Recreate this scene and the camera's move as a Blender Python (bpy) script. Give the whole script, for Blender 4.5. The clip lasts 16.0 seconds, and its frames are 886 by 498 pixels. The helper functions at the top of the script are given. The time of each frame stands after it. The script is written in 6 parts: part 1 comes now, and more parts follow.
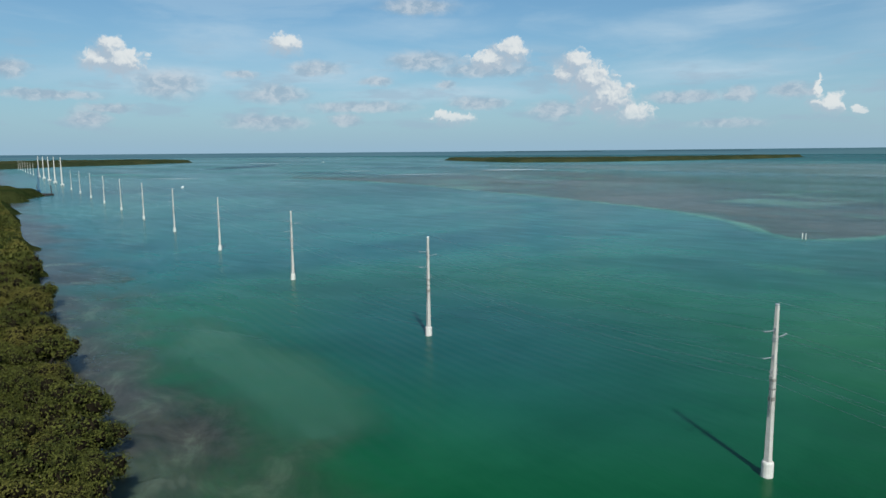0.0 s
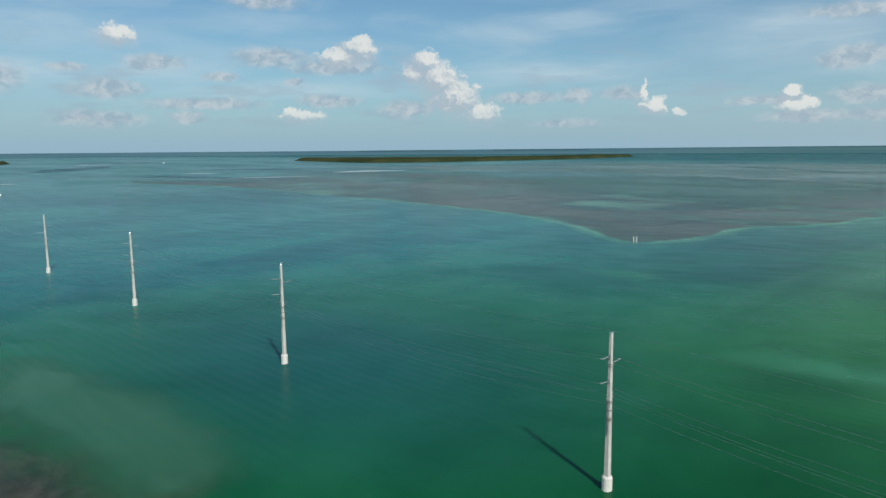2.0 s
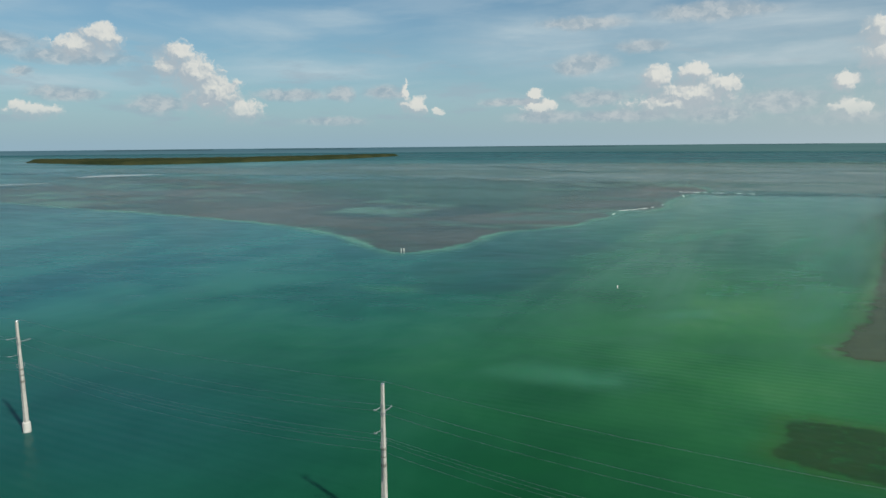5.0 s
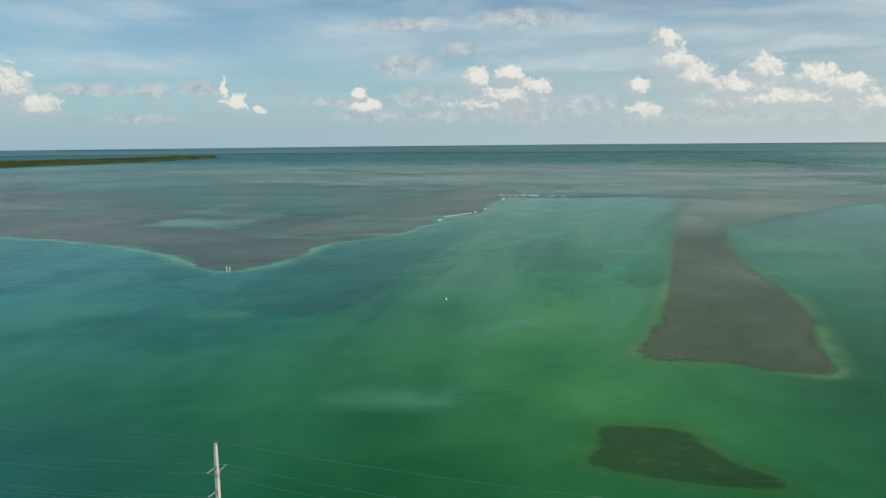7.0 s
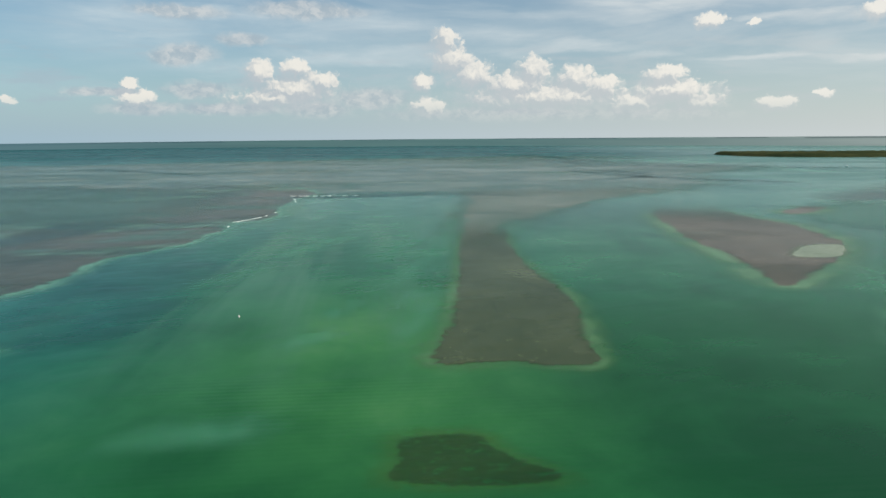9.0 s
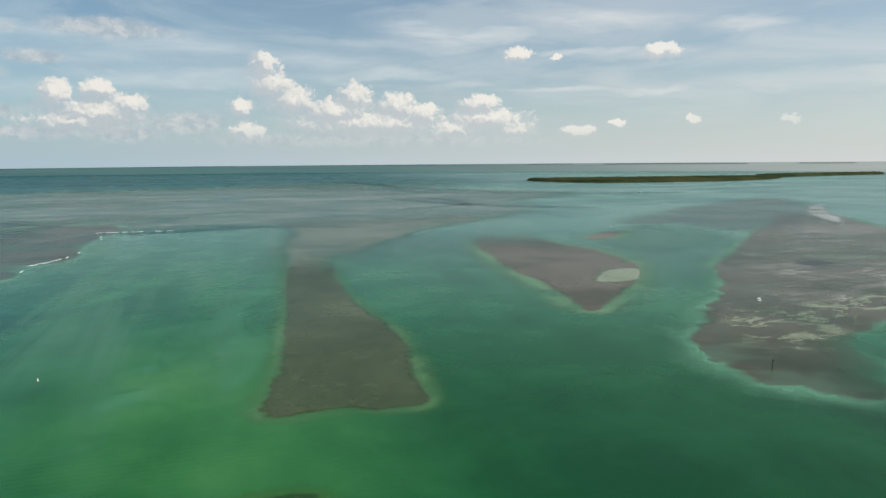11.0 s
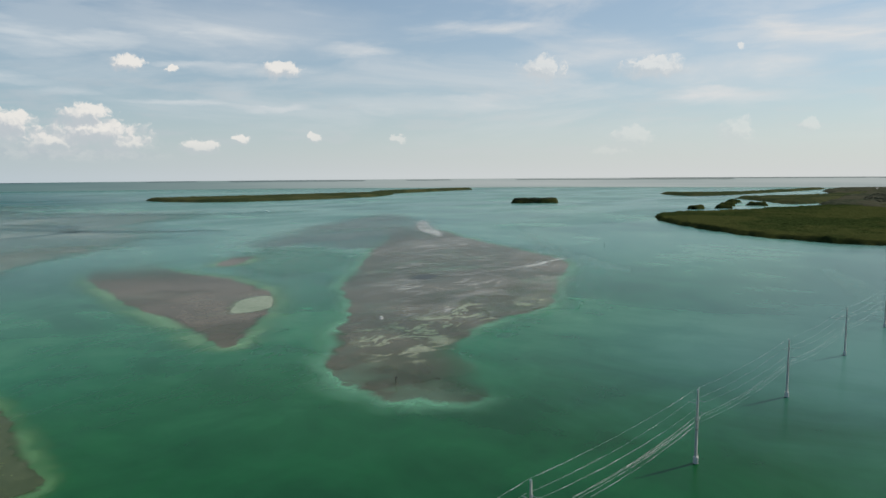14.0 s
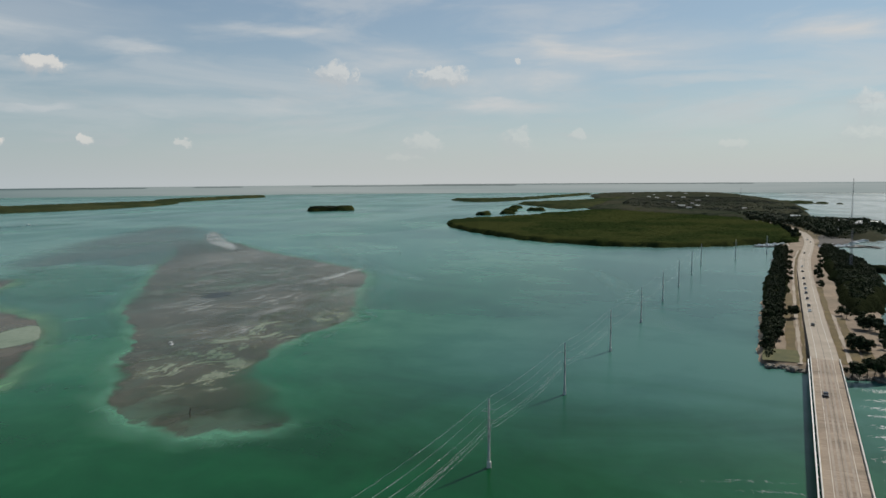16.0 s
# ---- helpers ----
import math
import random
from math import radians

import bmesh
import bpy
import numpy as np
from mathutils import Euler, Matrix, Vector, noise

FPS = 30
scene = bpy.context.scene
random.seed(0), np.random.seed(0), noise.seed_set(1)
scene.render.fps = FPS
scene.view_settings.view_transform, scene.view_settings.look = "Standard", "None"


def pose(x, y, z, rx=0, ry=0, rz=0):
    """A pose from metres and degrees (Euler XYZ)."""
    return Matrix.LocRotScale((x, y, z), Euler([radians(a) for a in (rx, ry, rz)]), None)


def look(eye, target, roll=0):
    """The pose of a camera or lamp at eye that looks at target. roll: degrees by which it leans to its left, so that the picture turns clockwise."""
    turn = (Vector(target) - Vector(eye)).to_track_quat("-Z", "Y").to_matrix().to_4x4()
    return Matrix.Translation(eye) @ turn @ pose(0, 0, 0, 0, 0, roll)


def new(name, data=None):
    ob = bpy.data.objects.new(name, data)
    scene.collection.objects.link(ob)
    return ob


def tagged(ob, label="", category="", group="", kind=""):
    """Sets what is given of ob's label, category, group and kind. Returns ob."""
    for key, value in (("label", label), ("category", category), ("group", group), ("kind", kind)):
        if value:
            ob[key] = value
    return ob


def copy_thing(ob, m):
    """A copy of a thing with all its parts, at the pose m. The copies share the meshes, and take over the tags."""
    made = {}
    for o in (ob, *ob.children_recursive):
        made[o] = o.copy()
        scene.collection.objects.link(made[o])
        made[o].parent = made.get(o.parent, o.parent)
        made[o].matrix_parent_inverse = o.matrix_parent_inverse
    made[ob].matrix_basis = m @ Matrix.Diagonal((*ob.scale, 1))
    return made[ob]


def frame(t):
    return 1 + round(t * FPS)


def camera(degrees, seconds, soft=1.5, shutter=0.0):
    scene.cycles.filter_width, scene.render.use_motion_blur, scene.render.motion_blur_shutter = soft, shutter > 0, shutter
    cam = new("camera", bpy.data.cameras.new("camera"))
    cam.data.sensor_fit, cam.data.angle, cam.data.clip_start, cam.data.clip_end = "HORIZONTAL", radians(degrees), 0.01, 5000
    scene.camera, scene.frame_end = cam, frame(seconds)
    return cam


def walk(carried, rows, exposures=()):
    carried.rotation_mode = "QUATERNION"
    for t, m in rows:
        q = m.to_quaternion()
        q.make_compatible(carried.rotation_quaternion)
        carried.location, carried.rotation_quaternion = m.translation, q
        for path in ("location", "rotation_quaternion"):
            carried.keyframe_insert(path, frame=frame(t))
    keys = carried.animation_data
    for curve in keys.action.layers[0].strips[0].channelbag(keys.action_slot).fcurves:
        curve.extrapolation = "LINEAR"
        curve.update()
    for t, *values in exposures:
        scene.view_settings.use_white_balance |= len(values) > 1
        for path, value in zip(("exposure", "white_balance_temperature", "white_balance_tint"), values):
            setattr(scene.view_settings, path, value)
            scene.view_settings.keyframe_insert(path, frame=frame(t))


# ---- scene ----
cam = camera(64.94, 16.0)

# seconds, eye (m), heading clockwise from +y, tilt below level, lean (degrees)
FLIGHT = [
    (0, 0, 0, 38.98, -56.947, 8.112, 0.375),
    (0.5, 0.13, 0.13, 40.31, -53.977, 8.187, 0.351),
    (1, 0.23, -0.02, 41.77, -50.989, 8.215, 0.375),
    (1.5, 0.37, -0.03, 43.09, -47.948, 8.26, 0.339),
    (2, 0.44, -0.15, 44.35, -44.943, 8.293, 0.343),
    (2.5, 0.58, -0.17, 45.58, -41.998, 8.341, 0.333),
    (3, 0.74, -0.23, 46.79, -39.009, 8.38, 0.326),
    (3.5, 0.98, -0.23, 48.1, -35.897, 8.44, 0.306),
    (4, 1.23, -0.25, 49.43, -32.621, 8.496, 0.294),
    (6.5, 1.24, -0.95, 57.29, -15.879, 8.623, 0.298),
    (7, 1.39, -1.22, 59.07, -12.028, 8.667, 0.309),
    (7.5, 1.68, -1.57, 60.68, -7.753, 8.816, 0.33),
    (8, 1.92, -1.9, 62.15, -3.352, 9.103, 0.322),
    (8.5, 1.94, -2.32, 63.74, 1.096, 9.168, 0.304),
    (9, 1.98, -2.67, 65.58, 4.944, 9.216, 0.29),
    (11.3, 2.1, -3.9, 72.8, 21.4, 6.78, 0.3),
    (11.5, 2.13, -3.96, 73.42, 22.894, 6.501, 0.299),
    (12, 1.9, -4.61, 74.93, 27.463, 6.13, 0.298),
    (12.5, 1.67, -5.11, 76.34, 33.325, 6.159, 0.298),
    (13, 1.47, -5.45, 77.71, 39.201, 6.161, 0.315),
    (13.5, 1.14, -5.58, 79.05, 44.699, 6.139, 0.329),
    (14, 0.82, -5.66, 80.35, 49.109, 6.051, 0.304),
    (14.5, 0.48, -5.94, 81.67, 53.096, 5.918, 0.303),
    (15, 0.11, -6.23, 83, 57.391, 5.826, 0.322),
    (15.5, -0.35, -6.55, 84.46, 61.686, 5.758, 0.332),
    (16, -0.95, -6.89, 85.92, 65.738, 5.657, 0.353),
]


def flight_pose(x, y, z, heading, tilt, lean):
    h, p = radians(heading), radians(tilt)
    ahead = Vector((math.sin(h) * math.cos(p), math.cos(h) * math.cos(p), -math.sin(p)))
    return look((x, y, z), Vector((x, y, z)) + ahead * 100, -lean)


walk(cam, [(row[0], flight_pose(*row[1:])) for row in FLIGHT], [
    (0, 0.0, 6000, 5), (2, -0.04, 6150, 4), (4.2, -0.14, 6350, 4), (6.5, 0.0, 6550, 5), (8, 0.08, 6650, 6), (9.2, 0.08, 6650, 7), (12.5, 0.08, 6600, 8), (14.5, -0.02, 6500, 9), (15.2, -0.05, 6500, 9), (15.6, -0.12, 6480, 8), (16, -0.27, 6450, 8)])

# ---- light: one sun, blue sky with cumulus and thin high cloud ----
SUN_TOWARDS = Vector((0.92, -0.38, 0.0)).normalized()
SUN_HIGH = radians(44)
sun = new("sun", bpy.data.lights.new("sun", "SUN"))
sun.data.energy, sun.data.angle, sun.data.color = 5.0, radians(2.2), (1.0, 0.94, 0.85)
sun.matrix_world = look((0, 0, 0), -(SUN_TOWARDS * math.cos(SUN_HIGH) + Vector((0, 0, math.sin(SUN_HIGH)))))
scene.view_settings.exposure = 0.0


class Nodes:
    """Short forms for building a node tree."""

    def __init__(self, tree):
        self.t = tree

    def add(self, kind, ins=(), out=0, operation="", attribute=""):
        n = self.t.nodes.new(kind)
        if operation:
            n.operation = operation
        if attribute:
            n.attribute_name = attribute
        for k, v in (ins.items() if isinstance(ins, dict) else enumerate(ins)):
            if v is None:
                continue
            if isinstance(v, bpy.types.NodeSocket):
                self.t.links.new(v, n.inputs[k])
            else:
                n.inputs[k].default_value = v
        return n.outputs[out]

    def math(self, op, a, b=None, c=None):
        return self.add("ShaderNodeMath", (a, b, c), operation=op)

    def vec(self, op, a, b=None, c=None, out=0):
        return self.add("ShaderNodeVectorMath", (a, b, c), out, operation=op)

    def noise(self, v, scale, detail=3.0, rough=0.5, out=0, distortion=0.0):
        return self.add("ShaderNodeTexNoise", {"Vector": v, "Scale": scale, "Detail": detail, "Roughness": rough, "Distortion": distortion}, out)

    def ramp(self, f, stops, interp="LINEAR"):
        n = self.t.nodes.new("ShaderNodeValToRGB")
        n.color_ramp.interpolation = interp
        while len(n.color_ramp.elements) < len(stops):
            n.color_ramp.elements.new(0.5)
        for e, (p, c) in zip(n.color_ramp.elements, stops):
            e.position, e.color = p, (*c, 1) if len(c) == 3 else c
        self.t.links.new(f, n.inputs[0])
        return n.outputs[0]

    def step(self, f, lo, hi):
        s = self.add("ShaderNodeMapRange", (f, lo, hi, 0.0, 1.0))
        s.node.interpolation_type = "SMOOTHSTEP"
        return s

    def mix(self, f, a, b, blend="MIX"):
        n = self.t.nodes.new("ShaderNodeMix")
        n.data_type, n.blend_type = "RGBA", blend
        for k, v in ((0, f), (6, a), (7, b)):
            if isinstance(v, bpy.types.NodeSocket):
                self.t.links.new(v, n.inputs[k])
            else:
                n.inputs[k].default_value = v if k == 0 else (*v, 1)
        return n.outputs[2]


# clouds: heading, height above the horizon, half width, half height, all in degrees
WEST_HEAPS = [
    (-81.7, 7.6, 0.9, 0.9), (-81.0, 6.6, 1.7, 1.0), (-82.7, 6.6, 1.1, 0.8), (-46.3, 6.8, 1.1, 0.9), (-45.2, 5.4, 1.7, 1.3), (-43.8, 3.9, 2.2, 1.4), (-42.0, 2.7, 1.6, 1.0), (-47.2, 5.9, 1.1, 0.6),
    (-51.4, 7.8, 1.4, 0.9), (-53.0, 7.1, 2.0, 0.7), (-56.1, 2.6, 1.8, 0.6), (-28.3, 3.1, 1.0, 0.7), (-29.1, 4.3, 0.3, 0.8), (-26.4, 2.7, 0.5, 0.3), (-69.2, 8.3, 1.3, 0.8), (-44.5, 3.2, 1.0, 0.4),
    (-18.4, 2.9, 1.5, 0.6), (-18.7, 3.9, 0.8, 0.4),
]
NORTH_HEAPS = [
    (-9.3, 5.0, 1.1, 1.0), (-6.6, 5.3, 1.2, 0.7), (-4.7, 4.3, 1.3, 0.8), (-6.6, 3.7, 3.1, 1.1), (-8.0, 3.0, 3.5, 0.9), (5.3, 7.5, 1.0, 1.1), (5.9, 6.0, 1.7, 1.2), (7.4, 4.9, 1.8, 1.1),
    (12.2, 5.1, 1.4, 1.1), (10.9, 4.0, 2.6, 1.0), (15.4, 4.5, 1.6, 1.0), (17.7, 3.9, 1.4, 0.8), (13.5, 3.0, 6.1, 1.1), (3.3, 4.3, 0.8, 0.8), (3.7, 2.3, 1.5, 0.7), (23.0, 3.3, 3.1, 1.0),
    (22.4, 4.6, 1.6, 0.7), (20.3, 2.5, 2.4, 0.8), (25.0, 2.5, 1.5, 0.8),
]
EAST_HEAPS = [
    (25.4, 8.4, 1.0, 0.5), (28.3, 8.1, 0.4, 0.3), (30.1, 2.3, 1.4, 0.5), (57.1, 8.4, 1.8, 0.9), (65.7, 8.2, 2.3, 0.8), (71.8, 9.3, 0.4, 0.2), (25.0, 8.2, 0.8, 0.4), (36.5, 8.3, 1.5, 0.6),
    (45.5, 2.9, 0.8, 0.3), (38.8, 3.1, 0.5, 0.4), (33.2, 3.0, 0.6, 0.3), (64.2, 2.9, 1.6, 0.9), (71.8, 3.2, 1.3, 1.2), (62.8, 1.8, 1.8, 0.4), (97.1, 4.8, 1.2, 1.3), (96.7, 3.1, 1.7, 0.9),
    (88.3, 2.6, 1.3, 0.5), (76.5, 3.5, 0.7, 0.6),
]
WEST_GREY = [
    (-58.4, 7.0, 2.3, 0.7), (-53.4, 6.3, 3.2, 0.5), (-66.9, 6.4, 1.8, 0.5), (-85.8, 4.0, 2.8, 0.3), (-88.3, 5.7, 1.1, 0.6), (-77.9, 5.0, 2.1, 0.9), (-70.0, 4.4, 2.1, 0.6), (-62.2, 5.4, 1.1, 0.3),
    (-56.6, 5.1, 0.7, 0.3), (-63.4, 3.4, 3.6, 0.4), (-53.9, 3.7, 2.0, 0.4), (-38.2, 3.9, 2.4, 0.4), (-34.2, 4.0, 1.0, 0.5), (-30.8, 4.1, 1.2, 0.5), (-34.9, 1.8, 2.4, 0.3), (-82.2, 3.2, 1.5, 0.3),
    (-72.7, 5.8, 1.0, 0.3), (-48.0, 3.1, 1.7, 0.6), (-58.8, 11.1, 2.4, 0.5), (-70.8, 2.2, 2.7, 0.5), (-64.8, 2.4, 1.1, 0.4), (-83.5, 2.4, 1.2, 0.6),
]
EAST_GREY = [
    (-14.6, 6.2, 1.8, 0.6), (-14.3, 3.5, 1.6, 0.5), (-20.6, 3.3, 2.2, 0.3), (-5.1, 9.5, 3.5, 0.4), (-5.0, 2.1, 2.2, 0.6), (-0.8, 3.0, 2.5, 0.7), (-13.7, 3.6, 2.1, 0.5), (-11.6, 2.1, 3.5, 0.4),
    (-6.1, 9.6, 3.1, 0.6), (-15.1, 9.2, 2.9, 0.4), (-10.5, 7.3, 1.7, 0.4), (-15.7, 5.9, 1.4, 0.5), (10.9, 1.6, 8.8, 0.5), (21.5, 1.5, 4.8, 0.4), (-17.9, 2.1, 2.4, 0.4),
]
WEST_VEILS = [(-73.5, 8.0, 6.0, 1.6), (-78.0, 5.4, 9.0, 1.2), (-66.0, 6.0, 5.0, 1.0), (-60.0, 9.5, 6.0, 0.8), (-36.0, 6.0, 7.0, 1.0), (-40.0, 9.0, 5.0, 0.8), (-58.0, 4.4, 9.0, 0.7)]
NORTH_VEILS = [
    (-18.6, 7.5, 7.2, 1.6), (-12.5, 9.3, 5.9, 0.7), (-4.9, 6.4, 4.2, 0.5), (-36.3, 9.5, 5.3, 0.8), (-19.5, 8.4, 6.3, 1.4), (0.1, 6.3, 7.2, 0.8), (8.6, 7.9, 6.6, 0.9), (13.0, 6.7, 6.0, 0.4),
    (17.1, 9.2, 6.2, 0.6), (28.8, 5.6, 4.6, 0.3), (-2.6, 8.4, 8.9, 1.2), (30.3, 8.3, 2.4, 0.3), (-12.3, 5.4, 6.8, 0.7),
]
EAST_VEILS = [
    (33.0, 11.3, 9.5, 1.6), (23.8, 9.8, 4.0, 0.6), (18.2, 10.0, 4.3, 1.1), (34.7, 8.2, 4.8, 0.5), (41.9, 9.8, 3.6, 0.5), (47.8, 5.7, 8.2, 0.6), (35.5, 5.4, 4.0, 0.3), (52.7, 11.5, 4.4, 0.5),
    (62.2, 9.6, 4.9, 1.1), (70.8, 7.7, 5.5, 1.1), (70.9, 5.9, 4.4, 0.5), (74.9, 10.3, 2.7, 0.9), (14.9, 7.1, 2.7, 0.5), (20.6, 6.1, 2.3, 0.4), (79.9, 9.9, 7.7, 1.3), (86.2, 7.5, 4.8, 0.4),
    (50.9, 5.9, 3.8, 0.5), (94.7, 10.0, 4.2, 0.9), (62.0, 9.4, 5.4, 0.9),
]

world = bpy.data.worlds.new("sky")
scene.world = world
world.use_nodes = True
world.node_tree.nodes.clear()



def heap_field(name, heaps):
    """Distance from the nearest heap's middle, in heap sizes, as a node group."""
    tree = bpy.data.node_groups.new(name, "ShaderNodeTree")
    tree.interface.new_socket("Vector", in_out="INPUT", socket_type="NodeSocketVector")
    tree.interface.new_socket("Value", in_out="OUTPUT", socket_type="NodeSocketFloat")
    g = Nodes(tree)
    at_in = tree.nodes.new("NodeGroupInput").outputs[0]
    near = None
    for side, up, half_w, half_h in heaps:
        d = g.vec("LENGTH", g.vec("MULTIPLY_ADD", at_in, (1 / half_w, 1 / half_h, 0), (-side / half_w, -up / half_h, 0)), out=1)
        near = d if near is None else g.add("ShaderNodeMath", (near, d, 0.35), operation="SMOOTH_MIN")
    tree.links.new(near, tree.nodes.new("NodeGroupOutput").inputs[0])
    return tree


field = heap_field("white_heaps", WEST_HEAPS + NORTH_HEAPS + EAST_HEAPS)
grey_field = heap_field("grey_heaps", WEST_GREY + EAST_GREY)
veil_field = heap_field("high_veils", WEST_VEILS + NORTH_VEILS + EAST_VEILS)

w = Nodes(world.node_tree)
way = w.vec("NORMALIZE", w.add("ShaderNodeTexCoord", out=0))
split = world.node_tree.nodes.new("ShaderNodeSeparateXYZ")
world.node_tree.links.new(way, split.inputs[0])
head = w.math("MULTIPLY", w.math("ARCTAN2", split.outputs[0], split.outputs[1]), 180 / math.pi)
high = w.math("MULTIPLY", w.math("ARCSINE", split.outputs[2]), 180 / math.pi)
at = w.add("ShaderNodeCombineXYZ", (head, high, 0.0))
sky = w.add("ShaderNodeTexSky")
sky.node.sky_type, sky.node.sun_disc, sky.node.sun_elevation = "NISHITA", False, SUN_HIGH
sky.node.sun_rotation = math.atan2(SUN_TOWARDS.x, SUN_TOWARDS.y)
sky.node.air_density, sky.node.dust_density, sky.node.ozone_density = 1.0, 0.6, 1.2
blue = w.mix(1.0, sky, (0.060, 0.080, 0.088), "MULTIPLY")
# haze towards the horizon
haze = w.math("POWER", 2.718, w.math("MULTIPLY", w.math("MAXIMUM", high, 0.0), -0.165))
sunward = w.step(head, -40.0, 78.0)
blue = w.mix(w.math("MULTIPLY", haze, 0.94), blue, w.mix(sunward, (0.335, 0.470, 0.580), (0.67, 0.675, 0.665)))
blue = w.mix(w.math("MULTIPLY", sunward, 0.30), blue, (0.56, 0.60, 0.63))


def heap(v, tree=field):
    n = world.node_tree.nodes.new("ShaderNodeGroup")
    n.node_tree = tree
    world.node_tree.links.new(v, n.inputs[0])
    return n.outputs[0]


def less(a):
    return w.math("SUBTRACT", 1.0, a)


# thin high cloud: drawn-out veils with a fibrous edge, over a faint film thicker towards the sun
fibre = w.noise(w.vec("MULTIPLY", at, (0.045, 0.21, 1.0)), 1.4, 9.0, 0.58, distortion=0.6)
comb = w.noise(w.vec("MULTIPLY", at, (0.16, 0.95, 1.0)), 1.2, 6.0, 0.6, distortion=0.35)
film = w.math("MULTIPLY", w.step(fibre, 0.42, 0.66), w.math("ADD", 0.26, w.math("MULTIPLY", sunward, 0.16)))
film = w.math("MULTIPLY", film, w.math("MULTIPLY", w.step(high, 1.0, 6.0), less(w.math("MULTIPLY", w.step(high, 16.0, 30.0), w.math("SUBTRACT", 0.9, w.math("MULTIPLY", sunward, 0.6))))))
drawn = w.vec("ADD", at, w.vec("MULTIPLY", w.vec("SUBTRACT", w.noise(w.vec("MULTIPLY", at, (0.12, 0.5, 1.0)), 1.0, 6.0, 0.6, out=1), (0.5, 0.5, 0.5)), (9.0, 2.4, 0.0)))
veil = less(w.step(heap(drawn, veil_field), 0.10, 1.75))
veil = w.math("MULTIPLY", veil, w.math("ADD", 0.36, w.math("MULTIPLY", w.math("MULTIPLY", w.step(fibre, 0.34, 0.62), w.math("ADD", 0.55, w.math("MULTIPLY", w.step(comb, 0.36, 0.64), 0.45))), 0.64)))
veil = w.math("MULTIPLY", veil, w.math("ADD", 0.70, w.math("MULTIPLY", sunward, 0.30)))
blue = w.mix(w.math("MAXIMUM", film, veil), blue, w.mix(sunward, (0.55, 0.645, 0.715), (0.73, 0.725, 0.725)))
# flat grey clouds in broken rows
flat = w.noise(w.vec("MULTIPLY", at, (0.13, 0.60, 1.0)), 1.35, 6.0, 0.58)
low = w.math("MULTIPLY", w.step(high, 0.8, 2.0), less(w.step(high, 6.0, 9.0)))
flat = w.math("MULTIPLY", w.math("MULTIPLY", w.step(flat, 0.50, 0.66), low), w.math("SUBTRACT", 0.50, w.math("MULTIPLY", sunward, 0.28)))
blue = w.mix(flat, blue, w.mix(sunward, (0.36, 0.45, 0.54), (0.62, 0.63, 0.64)))
# grey heaps: ragged, flat below
tatter = w.vec("SUBTRACT", w.noise(w.vec("MULTIPLY", at, (0.8, 1.5, 1.0)), 0.9, 7.0, 0.64, out=1), (0.5, 0.5, 0.5))
torn = w.vec("ADD", at, w.vec("MULTIPLY", tatter, (2.2, 0.9, 0.0)))
grey = w.math("MULTIPLY", less(w.step(heap(torn, grey_field), 0.55, 1.70)), w.step(high, 0.6, 2.4))
grey_tone = w.mix(w.step(w.noise(torn, 1.1, 5.0, 0.6), 0.36, 0.66), w.mix(sunward, (0.35, 0.43, 0.51), (0.56, 0.58, 0.60)), w.mix(sunward, (0.58, 0.60, 0.63), (0.74, 0.73, 0.72)))
blue = w.mix(w.math("MULTIPLY", grey, w.math("SUBTRACT", 0.80, w.math("MULTIPLY", sunward, 0.25))), blue, grey_tone)


def knobs(v, scale):
    """Round heads of cumulus at one size: 0 at a head's middle."""
    n = world.node_tree.nodes.new("ShaderNodeTexVoronoi")
    n.feature, n.inputs["Scale"].default_value, n.inputs["Smoothness"].default_value = "SMOOTH_F1", scale, 0.35
    n.inputs["Detail"].default_value, n.inputs["Roughness"].default_value = 2.0, 0.6
    world.node_tree.links.new(v, n.inputs["Vector"])
    return n.outputs["Distance"]


# heaped white clouds
curl = w.vec("SUBTRACT", w.noise(at, 1.1, 6.0, 0.58, out=1), (0.5, 0.5, 0.5))
bent = w.vec("ADD", at, w.vec("MULTIPLY", curl, (1.5, 1.2, 0.0)))
heads = knobs(bent, 1.25)
swell = w.math("MULTIPLY", w.math("SUBTRACT", heads, 0.52), 0.55)
here = w.math("ADD", heap(bent), swell)
above = w.math("ADD", heap(w.vec("ADD", bent, (0.35, 0.55, 0.0))), w.math("MULTIPLY", w.math("SUBTRACT", knobs(w.vec("ADD", bent, (0.12, 0.20, 0.0)), 1.25), 0.52), 0.55))
lit = w.math("ADD", w.math("MULTIPLY", w.math("SUBTRACT", above, here), 1.0), w.math("MULTIPLY", w.math("SUBTRACT", w.noise(bent, 1.6, 6.0, 0.62), 0.5), 0.7))
# crisp where the sun strikes the tops, ragged and soft below
ragged = w.math("ADD", here, w.math("MULTIPLY", w.math("SUBTRACT", w.noise(at, 3.2, 4.0, 0.6), 0.5), 0.30))
crisp = less(w.step(ragged, 0.98, 1.42))
woolly = less(w.step(ragged, 0.60, 1.95))
top_side = w.step(w.math("SUBTRACT", above, here), -0.05, 0.30)
body = w.math("ADD", w.math("MULTIPLY", crisp, top_side), w.math("MULTIPLY", woolly, less(top_side)))
heaped = w.mix(w.step(lit, -0.22, 0.72), w.mix(sunward, (0.45, 0.50, 0.56), (0.60, 0.615, 0.63)), w.mix(sunward, (0.82, 0.785, 0.745), (0.86, 0.83, 0.79)))
